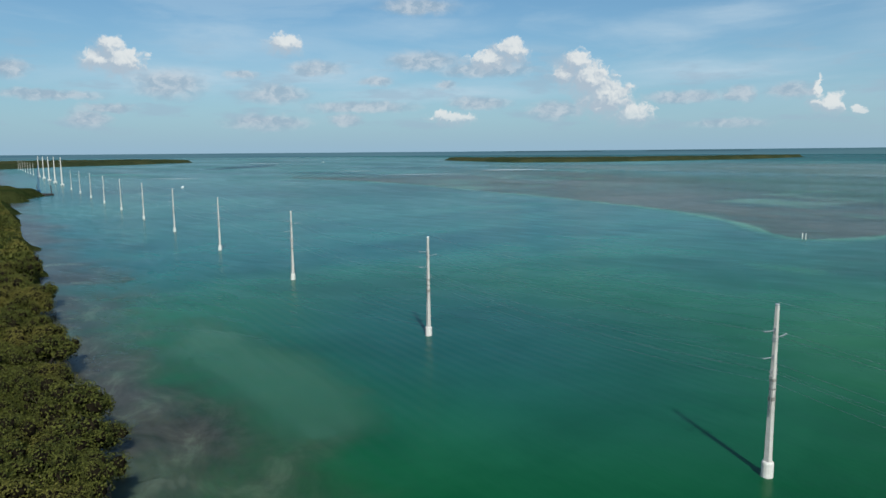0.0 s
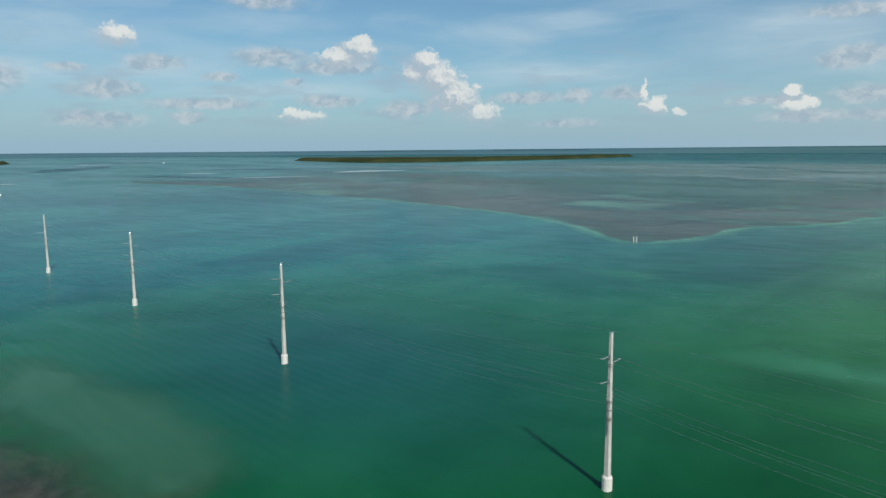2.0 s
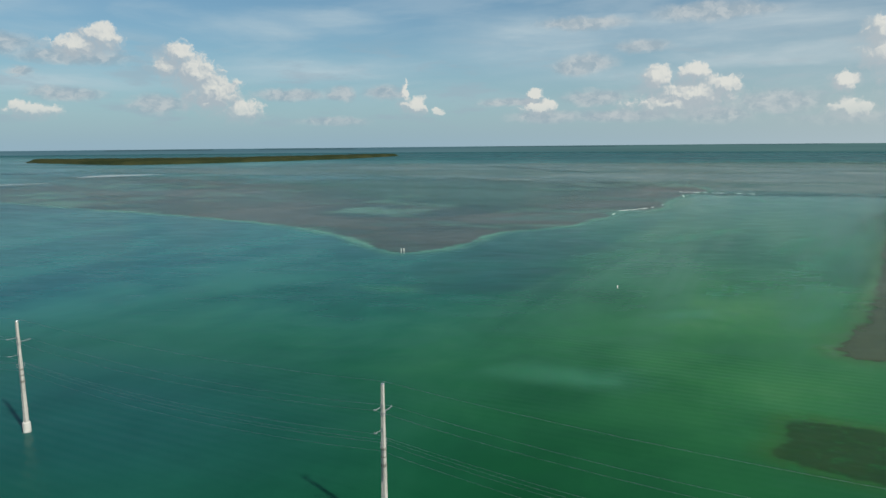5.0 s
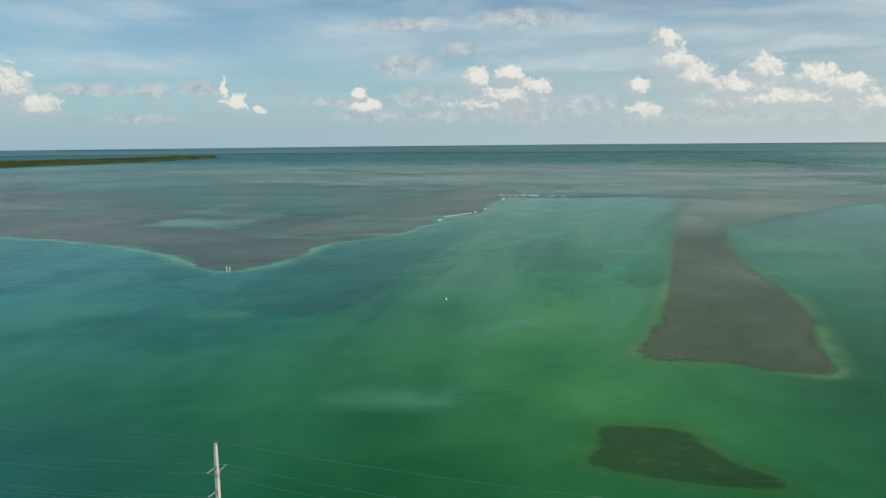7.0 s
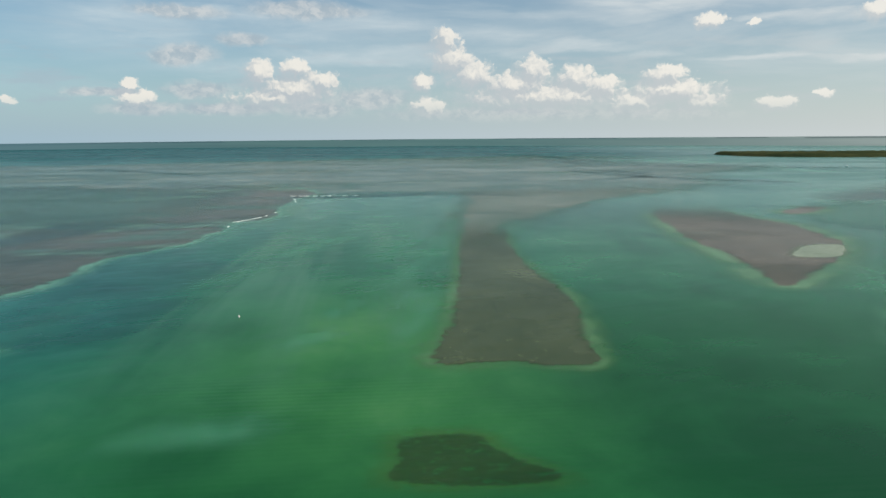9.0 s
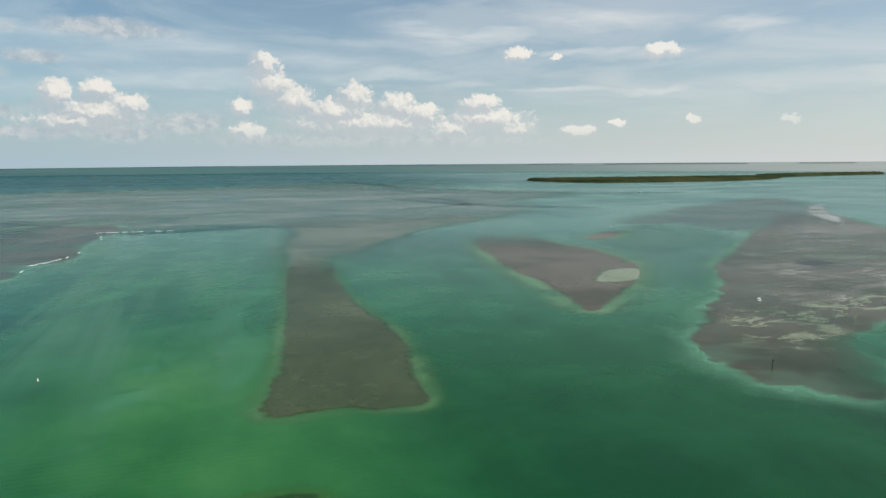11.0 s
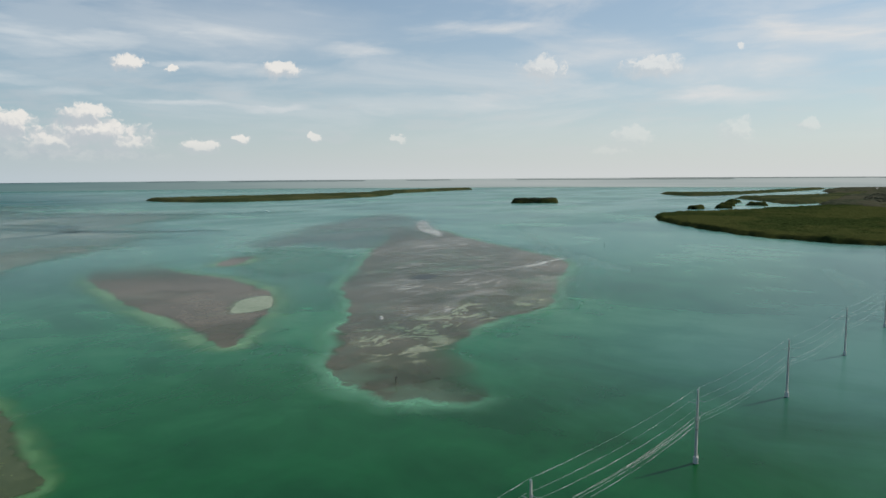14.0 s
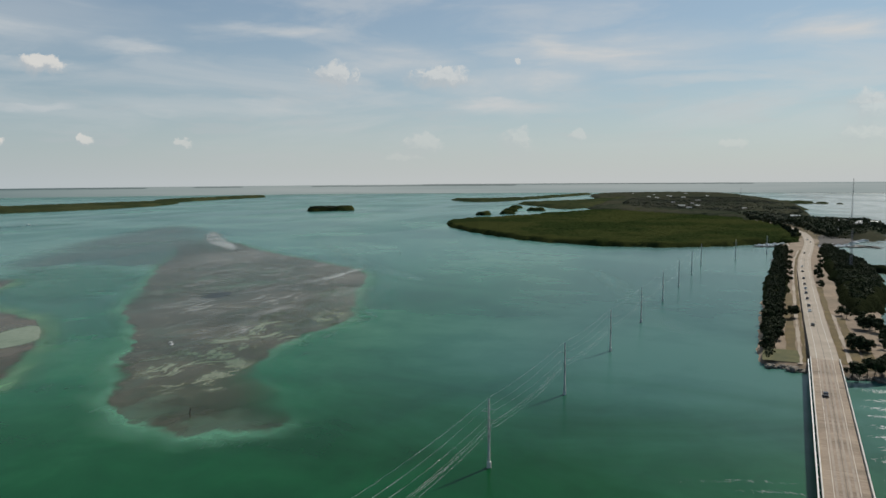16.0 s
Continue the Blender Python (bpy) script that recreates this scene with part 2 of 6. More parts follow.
sink = w.math("MULTIPLY", body, w.step(high, 0.4, 3.4))
east = w.step(head, 30.0, 56.0)
sink = w.math("MULTIPLY", sink, less(w.math("MULTIPLY", less(w.step(high, 4.0, 7.5)), w.math("MULTIPLY", east, 0.50))))
sink = w.math("MULTIPLY", sink, less(w.math("MULTIPLY", east, 0.35)))
colour = w.mix(w.math("MULTIPLY", sink, 0.92), blue, heaped)
back = w.add("ShaderNodeBackground", {"Color": colour, "Strength": 1.0})
world.node_tree.links.new(back, world.node_tree.nodes.new("ShaderNodeOutputWorld").inputs[0])


# ---- helpers for shapes and materials ----
def lattice_noise(x, y, seed=0):
    """Smooth value noise, 0 to 1, for arrays of places."""
    x, y = np.asarray(x, float), np.asarray(y, float)
    ix, iy = np.floor(x).astype(np.int64), np.floor(y).astype(np.int64)
    fx, fy = x - ix, y - iy
    fx, fy = fx * fx * (3 - 2 * fx), fy * fy * (3 - 2 * fy)

    def h(i, j):
        n = (i * 374761393 + j * 668265263 + seed * 982451653) & 0x7FFFFFFF
        n = ((n ^ (n >> 13)) * 1274126177) & 0x7FFFFFFF
        return ((n ^ (n >> 16)) & 0xFFFF) / 65535.0

    a = h(ix, iy) * (1 - fx) + h(ix + 1, iy) * fx
    b = h(ix, iy + 1) * (1 - fx) + h(ix + 1, iy + 1) * fx
    return a * (1 - fy) + b * fy


def rounded(points, steps=6):
    """A closed smooth outline through a few corner points."""
    p = np.array(points, float)
    out = []
    for i in range(len(p)):
        a, b, c, d = p[i - 1], p[i], p[(i + 1) % len(p)], p[(i + 2) % len(p)]
        for k in range(steps):
            t = k / steps
            out.append(0.5 * (2 * b + (c - a) * t + (2 * a - 5 * b + 4 * c - d) * t * t + (3 * b - a - 3 * c + d) * t ** 3))
    return np.array(out)


def inside_by(outline, x, y):
    """How far each place lies inside the outline (negative: outside)."""
    d = np.full(x.shape, 1e12)
    odd = np.zeros(x.shape, bool)
    n = len(outline)
    for i in range(n):
        (ax, ay), (bx, by) = outline[i], outline[(i + 1) % n]
        ex, ey = bx - ax, by - ay
        t = np.clip(((x - ax) * ex + (y - ay) * ey) / (ex * ex + ey * ey + 1e-9), 0, 1)
        d = np.minimum(d, (x - ax - t * ex) ** 2 + (y - ay - t * ey) ** 2)
        if ay != by:
            odd ^= ((ay > y) != (by > y)) & (x < ex * (y - ay) / (by - ay) + ax)
    d = np.sqrt(d)
    return np.where(odd, d, -d)


def mesh_object(name, verts, faces, material, parent=None, smooth=False):
    me = bpy.data.meshes.new(name)
    me.from_pydata([tuple(v) for v in verts], [], [tuple(f) for f in faces])
    if smooth:
        me.polygons.foreach_set("use_smooth", [True] * len(me.polygons))
    me.materials.append(material)
    ob = new(name, me)
    if parent is not None:
        ob.parent = parent
    return ob


def part(name, bm, material, parent=None, label="", smooth=False):
    """One bmesh as one mesh object under its thing."""
    me = bpy.data.meshes.new(name)
    bm.to_mesh(me)
    bm.free()
    if smooth:
        me.polygons.foreach_set("use_smooth", [True] * len(me.polygons))
    me.materials.append(material)
    ob = new(name, me)
    if parent is not None:
        ob.parent = parent
    if label:
        ob["label"] = label
    return ob


def empty(name, x, y, z=0.0, turn=0.0):
    ob = new(name)
    ob.empty_display_size = 0.2
    ob.matrix_basis = pose(x, y, z, 0, 0, turn)
    return ob


def add_box(bm, centre, size, bevel=0.0, turn=None):
    m = Matrix.Translation(centre) @ (turn or Matrix()) @ Matrix.Diagonal((*size, 1))
    made = bmesh.ops.create_cube(bm, size=1.0, matrix=m)["verts"]
    if bevel:
        edges = list({e for v in made for e in v.link_edges})
        bmesh.ops.bevel(bm, geom=edges, offset=bevel, segments=1, affect="EDGES")


def add_tube(bm, a, b, r1, r2, sides=8, caps=True):
    a, b = Vector(a), Vector(b)
    d = b - a
    m = Matrix.Translation((a + b) / 2) @ d.to_track_quat("Z", "Y").to_matrix().to_4x4()
    bmesh.ops.create_cone(bm, cap_ends=caps, segments=sides, radius1=r1, radius2=r2, depth=d.length, matrix=m)


def material(name, rough=0.6, metal=0.0, spec=0.5):
    m = bpy.data.materials.new(name)
    m.use_nodes = True
    b = m.node_tree.nodes["Principled BSDF"]
    b.inputs["Roughness"].default_value, b.inputs["Metallic"].default_value = rough, metal
    b.inputs["Specular IOR Level"].default_value = spec
    return m, Nodes(m.node_tree), b


def grained(name, dark, light, scale, rough=0.7, metal=0.0, bump=0.0, fine=6.0, per_object=0.0, spec=0.4):
    """A surface with broad stains and fine grain."""
    m, n, b = material(name, rough, metal, spec)
    place = n.add("ShaderNodeTexCoord", out=3)
    if per_object:
        place = n.vec("ADD", place, n.vec("SCALE", n.add("ShaderNodeObjectInfo", out=5), None))
    broad, small = n.noise(place, scale, 4.0, 0.6), n.noise(place, scale * fine, 3.0, 0.6)
    f = n.math("ADD", n.math("MULTIPLY", broad, 0.65), n.math("MULTIPLY", small, 0.35))
    if per_object:
        f = n.math("ADD", f, n.math("MULTIPLY", n.math("SUBTRACT", n.add("ShaderNodeObjectInfo", out=5), 0.5), per_object))
    m.node_tree.links.new(n.ramp(f, [(0.32, dark), (0.68, light)]), b.inputs["Base Color"])
    if bump:
        m.node_tree.links.new(n.add("ShaderNodeBump", {"Strength": bump, "Distance": 0.05, "Height": small}), b.inputs["Normal"])
    return m


def plain(name, colour, rough=0.5, metal=0.0, spec=0.5):
    m, n, b = material(name, rough, metal, spec)
    b.inputs["Base Color"].default_value = (*colour, 1)
    return m


def water_surface(m, n, b, place, colour, alpha=None):
    """What lies under the water as a dull colour, below a ruffled mirror of the sky that shows most at flat angles."""
    links = m.node_tree.links
    ripple = n.add("ShaderNodeTexWave", {"Vector": n.vec("MULTIPLY", place, (0.35, 1.0, 1.0)), "Scale": 0.125, "Distortion": 1.1, "Detail": 0.0, "Detail Scale": 0.5}, out=1)
    ripple.node.bands_direction = "Y"
    chop = n.noise(n.vec("MULTIPLY", place, (0.7, 1.6, 1.0)), 0.7, 5.0, 0.65)
    patch = n.step(n.noise(n.vec("MULTIPLY", place, (0.6, 1.0, 1.0)), 0.011, 3.0), 0.44, 0.58)
    axes = m.node_tree.nodes.new("ShaderNodeSeparateXYZ")
    links.new(place, axes.inputs[0])
    patch = n.math("MULTIPLY", patch, n.math("SUBTRACT", 1.0, n.step(axes.outputs[0], 60.0, 140.0)))
    patch = n.math("MULTIPLY", patch, n.math("SUBTRACT", 1.0, n.step(n.vec("LENGTH", place, out=1), 190.0, 330.0)))
    h = n.math("ADD", n.math("MULTIPLY", n.math("MULTIPLY", ripple, patch), 0.11), n.math("MULTIPLY", n.math("MULTIPLY", chop, 0.08), n.math("SUBTRACT", 1.0, n.math("MULTIPLY", n.step(n.vec("LENGTH", place, out=1), 160.0, 420.0), 0.85))))
    rough = n.add("ShaderNodeBump", {"Strength": 0.5, "Distance": 1.0, "Height": h})
    # calm slicks and ruffled cat's-paws
    slick = n.noise(n.vec("MULTIPLY", place, (0.35, 1.0, 1.0)), 0.006, 4.0, 0.6, distortion=0.6)
    rows = n.noise(n.vec("MULTIPLY", n.add("ShaderNodeVectorRotate", {"Vector": place, "Angle": -0.35}), (0.22, 0.75, 1.0)), 0.20, 5.0, 0.72, distortion=0.8)
    wind = n.math("SUBTRACT", 0.36, n.math("MULTIPLY", n.step(axes.outputs[0], -60.0, 160.0), 0.22))
    wind = n.math("MULTIPLY", wind, n.math("SUBTRACT", 1.0, n.math("MULTIPLY", n.step(n.math("MAXIMUM", axes.outputs[0], 0.0), 130.0, 420.0), 0.9)))
    mirror = n.math("MINIMUM", n.math("MULTIPLY", n.add("ShaderNodeFresnel", {"IOR": 1.333}), 0.50), n.math("ADD", 0.27, n.math("MULTIPLY", n.step(slick, 0.36, 0.66), 0.16)))
    # a breeze far out to the north breaks up the mirror
    breeze = n.math("MULTIPLY", n.step(n.math("ADD", axes.outputs[1], n.math("MULTIPLY", slick, 500.0)), 1700.0, 2500.0), n.math("SUBTRACT", 1.0, n.step(axes.outputs[0], 500.0, 1500.0)))
    mirror = n.math("MULTIPLY", mirror, n.math("SUBTRACT", 1.0, n.math("MULTIPLY", breeze, 0.55)))
    mirror = n.math("MULTIPLY", mirror, n.math("ADD", 1.0, n.math("MULTIPLY", n.math("SUBTRACT", n.step(rows, 0.36, 0.70), 0.45), wind)))
    gloss = n.add("ShaderNodeBsdfGlossy", {"Color": (1, 1, 1, 1), "Roughness": 0.22, "Normal": rough})
    dull = n.add("ShaderNodeBsdfDiffuse", {"Color": colour, "Normal": rough})
    out = n.add("ShaderNodeMixShader", (mirror, dull, gloss))
    if alpha is not None:
        out = n.add("ShaderNodeMixShader", (alpha, n.add("ShaderNodeBsdfTransparent"), out))
    m.node_tree.nodes.remove(b)
    links.new(out, m.node_tree.nodes["Material Output"].inputs[0])


# ---- materials ----
def sea_material():
    m, n, b = material("sea_water", 0.16)
    place = n.add("ShaderNodeTexCoord", out=3)
    broad = n.noise(n.vec("MULTIPLY", place, (1.0, 0.6, 1.0)), 0.0046, 4.0, 0.55, distortion=0.5)
    drift = n.noise(n.vec("MULTIPLY", place, (1.0, 0.42, 1.0)), 0.016, 5.0, 0.6, distortion=0.7)
    cloudy = n.noise(place, 0.03, 5.0, 0.6, distortion=0.4)
    f = n.math("ADD", n.math("ADD", n.math("MULTIPLY", broad, 0.52), n.math("MULTIPLY", drift, 0.24)), n.math("MULTIPLY", cloudy, 0.24))
    split = m.node_tree.nodes.new("ShaderNodeSeparateXYZ")
    m.node_tree.links.new(place, split.inputs[0])
    green = n.ramp(f, [(0.41, (0.0050, 0.062, 0.026)), (0.5, (0.0100, 0.096, 0.040)), (0.59, (0.026, 0.130, 0.058))])
    blue = n.ramp(f, [(0.41, (0.0030, 0.050, 0.060)), (0.5, (0.0060, 0.084, 0.092)), (0.59, (0.018, 0.130, 0.124))])
    # lighter bay water farther out, with sunward sky reflection put into its colour
    paled_far_water = n.ramp(f, [(0.41, (0.026, 0.118, 0.106)), (0.5, (0.050, 0.162, 0.138)), (0.59, (0.090, 0.208, 0.172))])
    deep = n.ramp(f, [(0.41, (0.0020, 0.040, 0.010)), (0.5, (0.0040, 0.060, 0.016)), (0.59, (0.009, 0.086, 0.028))])
    west = n.math("SUBTRACT", 1.0, n.step(n.math("ADD", split.outputs[0], n.math("MULTIPLY", n.math("SUBTRACT", broad, 0.5), 260.0)), -240.0, -10.0))
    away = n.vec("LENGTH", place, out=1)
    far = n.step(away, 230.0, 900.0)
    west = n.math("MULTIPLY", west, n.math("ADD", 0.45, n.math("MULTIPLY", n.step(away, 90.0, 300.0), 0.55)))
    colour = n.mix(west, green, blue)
    colour = n.mix(n.math("MULTIPLY", far, n.math("SUBTRACT", 0.85, n.math("MULTIPLY", west, 0.5))), colour, paled_far_water)
    # deep water beyond the flats
    beyond = n.math("MULTIPLY", n.step(n.math("ADD", split.outputs[1], n.math("MULTIPLY", broad, 500.0)), 1900.0, 2700.0), n.math("SUBTRACT", 1.0, n.step(split.outputs[0], 600.0, 1900.0)))
    colour = n.mix(n.math("MULTIPLY", beyond, 0.9), colour, n.ramp(drift, [(0.4, (0.006, 0.058, 0.066)), (0.6, (0.016, 0.082, 0.088))]))
    # the bottom lies shallower and greener off the line's middle
    rise = n.math("SUBTRACT", 1.0, n.step(n.vec("LENGTH", n.vec("MULTIPLY", n.vec("SUBTRACT", place, (5, 190, 0)), (0.85, 0.62, 1.0)), out=1), 15.0, 98.0))
    colour = n.mix(n.math("MULTIPLY", rise, 0.68), colour, n.ramp(f, [(0.40, (0.014, 0.102, 0.022)), (0.5, (0.036, 0.152, 0.036)), (0.60, (0.075, 0.196, 0.060))]))
    # deep channels under the line, east and west of the rise
    for x, y, near, rim, part_of in ((-78, 52, 20.0, 140.0, 0.9), (165, 62, 50.0, 165.0, 0.8), (205, -8, 30.0, 130.0, 0.7), (116, 198, 25.0, 105.0, 0.72)):
        pool = n.math("SUBTRACT", 1.0, n.step(n.vec("LENGTH", n.vec("MULTIPLY", n.vec("SUBTRACT", place, (x, y, 0)), (0.8, 1.0, 1.0)), out=1), near, rim))
        colour = n.mix(n.math("MULTIPLY", pool, part_of), colour, deep)
    # blue-grey water beside the bridge, dark teal deep under the western poles
    bluish = n.math("MULTIPLY", n.step(n.math("ADD", split.outputs[0], n.math("MULTIPLY", n.math("SUBTRACT", drift, 0.5), 160.0)), 180.0, 330.0), n.math("SUBTRACT", 1.0, n.step(split.outputs[1], 70.0, 230.0)))
    colour = n.mix(n.math("MULTIPLY", bluish, 0.75), colour, n.ramp(f, [(0.41, (0.020, 0.080, 0.074)), (0.59, (0.048, 0.128, 0.116))]))
    teal = n.math("SUBTRACT", 1.0, n.step(n.vec("LENGTH", n.vec("MULTIPLY", n.vec("SUBTRACT", place, (-125, 84, 0)), (0.7, 1.0, 1.0)), out=1), 10.0, 70.0))
    colour = n.mix(n.math("MULTIPLY", teal, 0.8), colour, n.ramp(f, [(0.41, (0.004, 0.036, 0.040)), (0.59, (0.010, 0.072, 0.074))]))
    # hazy sky reflection painted as grey into the water on the ocean side of the causeway
    ocean = n.math("MULTIPLY", n.math("SUBTRACT", 1.0, n.step(split.outputs[1], -260.0, -50.0)), n.step(split.outputs[0], 450.0, 900.0))
    colour = n.mix(n.math("MULTIPLY", ocean, 0.85), colour, (0.105, 0.135, 0.128))
    # milky sand trails carried in from the breaking edge of the bank
    trail = n.step(n.noise(n.vec("MULTIPLY", n.vec("ADD", place, (0, 0, 4)), (1.0, 0.09, 1.0)), 0.030, 4.0, 0.55, distortion=0.4), 0.48, 0.68)
    reach = n.math("MULTIPLY", n.math("MULTIPLY", n.step(split.outputs[1], 130.0, 330.0), n.math("SUBTRACT", 1.0, n.step(split.outputs[1], 620.0, 820.0))),
                   n.math("MULTIPLY", n.step(split.outputs[0], -150.0, -60.0), n.math("SUBTRACT", 1.0, n.step(split.outputs[0], 40.0, 90.0))))
    colour = n.mix(n.math("MULTIPLY", n.math("MULTIPLY", trail, reach), 0.8), colour, (0.050, 0.150, 0.085))
    # grey weedy shallows along the near shore
    ragged = n.math("ADD", split.outputs[1], n.math("MULTIPLY", n.math("SUBTRACT", n.noise(place, 0.028, 5.0, 0.6), 0.5), 60.0))
    shore = n.math("MULTIPLY", n.math("SUBTRACT", 1.0, n.step(ragged, 10.0, 40.0)), n.math("SUBTRACT", 1.0, n.step(split.outputs[0], -95.0, -20.0)))
    mud = n.ramp(n.noise(n.vec("MULTIPLY", place, (0.6, 1.0, 1.0)), 0.09, 6.0, 0.7, distortion=0.6), [(0.36, (0.026, 0.022, 0.020)), (0.54, (0.058, 0.050, 0.044)), (0.68, (0.110, 0.118, 0.090))])
    colour = n.mix(n.math("MULTIPLY", shore, 0.9), colour, mud)
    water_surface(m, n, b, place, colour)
    return m


SEA = sea_material()


def bank_material(name, bed_dark, bed_light, halo, ragged=9.0, grain=0.07, fade=11.0, streaks=None, cover=1.0, broken=0.0, soft=0.0, patchy=0.3, stretch=0.55, gap=0.5, blur=0.07):
    """A shoal under a hand of water: weed, mud or sand, a milky glow round it, fading into the deep."""
    m, n, b = material(name, 0.18)
    place = n.add("ShaderNodeTexCoord", out=3)
    strength = n.add("ShaderNodeAttribute", out=2, attribute="strength")
    edge = n.add("ShaderNodeAttribute", out=2, attribute="inside")
    edge = n.math("ADD", edge, n.math("MULTIPLY", n.math("SUBTRACT", n.noise(place, grain, 6.0, 0.7), 0.5), ragged * 2))
    edge = n.math("ADD", edge, n.math("MULTIPLY", n.math("SUBTRACT", n.noise(place, grain * 3.5, 5.0, 0.75), 0.5), ragged * 0.9))
    broad = n.noise(n.vec("MULTIPLY", place, (1.0, 0.6, 1.0)), 0.016, 5.0, 0.62, distortion=0.9)
    fine = n.noise(place, 0.25, 5.0, 0.68)
    f = n.math("ADD", n.math("MULTIPLY", broad, 0.6), n.math("MULTIPLY", fine, 0.4))
    bed = n.ramp(f, [(0.38, bed_dark), (0.62, bed_light)])
    if streaks:
        lie = n.noise(n.vec("MULTIPLY", place, (0.45, 1.0, 1.0)), 0.02, 6.0, 0.62, distortion=1.0)
        bed = n.mix(n.math("MULTIPLY", n.step(lie, 0.50, 0.68), 0.75), bed, streaks)
    # the edge is sharp in some stretches and drowned in others
    loose = n.noise(n.vec("ADD", place, (70, 30, 0)), 0.012, 3.0, 0.6)
    wide = n.math("ADD", ragged * 0.08, n.math("MULTIPLY", n.step(loose, 0.44, 0.64), ragged * 0.7))
    core = n.step(n.math("DIVIDE", edge, wide), -0.1, 1.2)
    glow = n.step(edge, -fade, ragged * 0.2)
    glow = n.math("MULTIPLY", n.math("MULTIPLY", glow, glow), n.math("ADD", 0.34, n.math("MULTIPLY", n.step(n.noise(place, 0.02, 4.0, 0.6), 0.36, 0.62), 0.50)))
    thin = n.math("ADD", 1.0 - patchy, n.math("MULTIPLY", n.step(n.noise(n.vec("MULTIPLY", n.vec("ADD", place, (11, 7, 0)), (0.6, 1.0, 1.0)), 0.0085, 4.0, 0.6, distortion=0.6), 0.38, 0.60), patchy))
    core = n.math("MULTIPLY", core, thin)
    alpha = n.math("MAXIMUM", core, glow)
    if soft:
        alpha = n.math("MULTIPLY", n.step(edge, -soft, soft), thin)
    colour = n.mix(n.math("DIVIDE", core, n.math("ADD", alpha, 0.001)), halo, bed) if not soft else bed
    if broken:
        gaps = n.noise(n.vec("MULTIPLY", place, (stretch, 1.0, 1.0)), broken, 8.0, 0.74, distortion=1.4)
        alpha = n.math("MULTIPLY", alpha, n.step(gaps, gap, gap + blur))
    alpha = n.math("MULTIPLY", n.math("MULTIPLY", alpha, strength), cover)
    water_surface(m, n, b, place, colour, alpha)
    return m


MUD_BANK = bank_material("weedy_mud_bank", (0.044, 0.062, 0.050), (0.096, 0.098, 0.074), (0.150, 0.350, 0.250), 11.0, 0.03, 16.0, (0.045, 0.125, 0.092), 0.88, patchy=0.62)
WHITE_BAR = bank_material("white_sandbar", (0.24, 0.28, 0.29), (0.38, 0.41, 0.41), (0.16, 0.24, 0.22), 5.0, 0.06, 9.0, patchy=0.2)
REEF_STREAKS = bank_material("pale_reef_streaks", (0.190, 0.200, 0.175), (0.340, 0.345, 0.310), (0.08, 0.10, 0.065), 14.0, 0.05, 3.0, None, 0.72, 0.060, 16.0, 0.3, 0.36, 0.48, 0.14)
BROKEN_BAR = bank_material("broken_sandbar", (0.18, 0.20, 0.185), (0.34, 0.36, 0.33), (0.10, 0.13, 0.11), 8.0, 0.05, 6.0, None, 0.95, 0.10, 6.0, 0.1, 0.5, 0.36, 0.14)
WEED_CLUMP = bank_material("dark_weed_clump", (0.008, 0.012, 0.008), (0.026, 0.030, 0.020), (0.06, 0.07, 0.05), 2.0, 0.2, 3.0, patchy=0.1)
BROWN_BANK = bank_material("brown_mud_bank", (0.056, 0.051, 0.031), (0.108, 0.091, 0.062), (0.118, 0.242, 0.128), 9.0, 0.04, 24.0, (0.075, 0.090, 0.060), patchy=0.25)
WEED_BANK = bank_material("seagrass_bank", (0.032, 0.050, 0.020), (0.070, 0.090, 0.042), (0.080, 0.192, 0.080), 5.0, 0.16, 10.0, patchy=0.15)
DARK_WEED = bank_material("dark_seagrass", (0.012, 0.040, 0.012), (0.034, 0.066, 0.022), (0.050, 0.140, 0.036), 3.0, 0.26, 8.0, None, 0.64, 0.30, 0.0, 0.2, 0.8, 0.33, 0.16)
REEF_BANK = bank_material("patchy_reef_bank", (0.042, 0.046, 0.027), (0.098, 0.092, 0.062), (0.095, 0.255, 0.155), 11.0, 0.035, 18.0, (0.062, 0.090, 0.062), patchy=0.35)
PALE_SAND = bank_material("pale_sand", (0.13, 0.17, 0.105), (0.21, 0.24, 0.165), (0.11, 0.15, 0.09), 3.0, 0.12, 4.0, patchy=0.2)
SAND_CHANNEL = bank_material("patchy_sand", (0.095, 0.135, 0.082), (0.24, 0.265, 0.185), (0.08, 0.10, 0.065), 14.0, 0.045, 3.0, None, 0.9, 0.055, 6.0, 0.2, 0.7, 0.49)
FAR_FLAT = bank_material("far_sand_flat", (0.052, 0.118, 0.104), (0.105, 0.160, 0.132), (0.045, 0.125, 0.095), 60.0, 0.005, 90.0, (0.22, 0.25, 0.195), 0.9, patchy=0.5)
TONGUE = bank_material("pale_sand_tongue", (0.095, 0.135, 0.098), (0.150, 0.175, 0.132), (0.06, 0.13, 0.09), 14.0, 0.02, 30.0, (0.060, 0.110, 0.082), 0.85, patchy=0.35)
SHALLOW = bank_material("milky_shallow", (0.030, 0.140, 0.095), (0.060, 0.185, 0.130), (0.03, 0.13, 0.09), 24.0, 0.02, 20.0, None, 0.7, 0.0, 22.0, 0.4)
CHANNEL = bank_material("deep_channel", (0.006, 0.070, 0.066), (0.012, 0.090, 0.084), (0.01, 0.08, 0.07), 30.0, 0.012, 20.0, None, 0.75, 0.0, 14.0, 0.3)
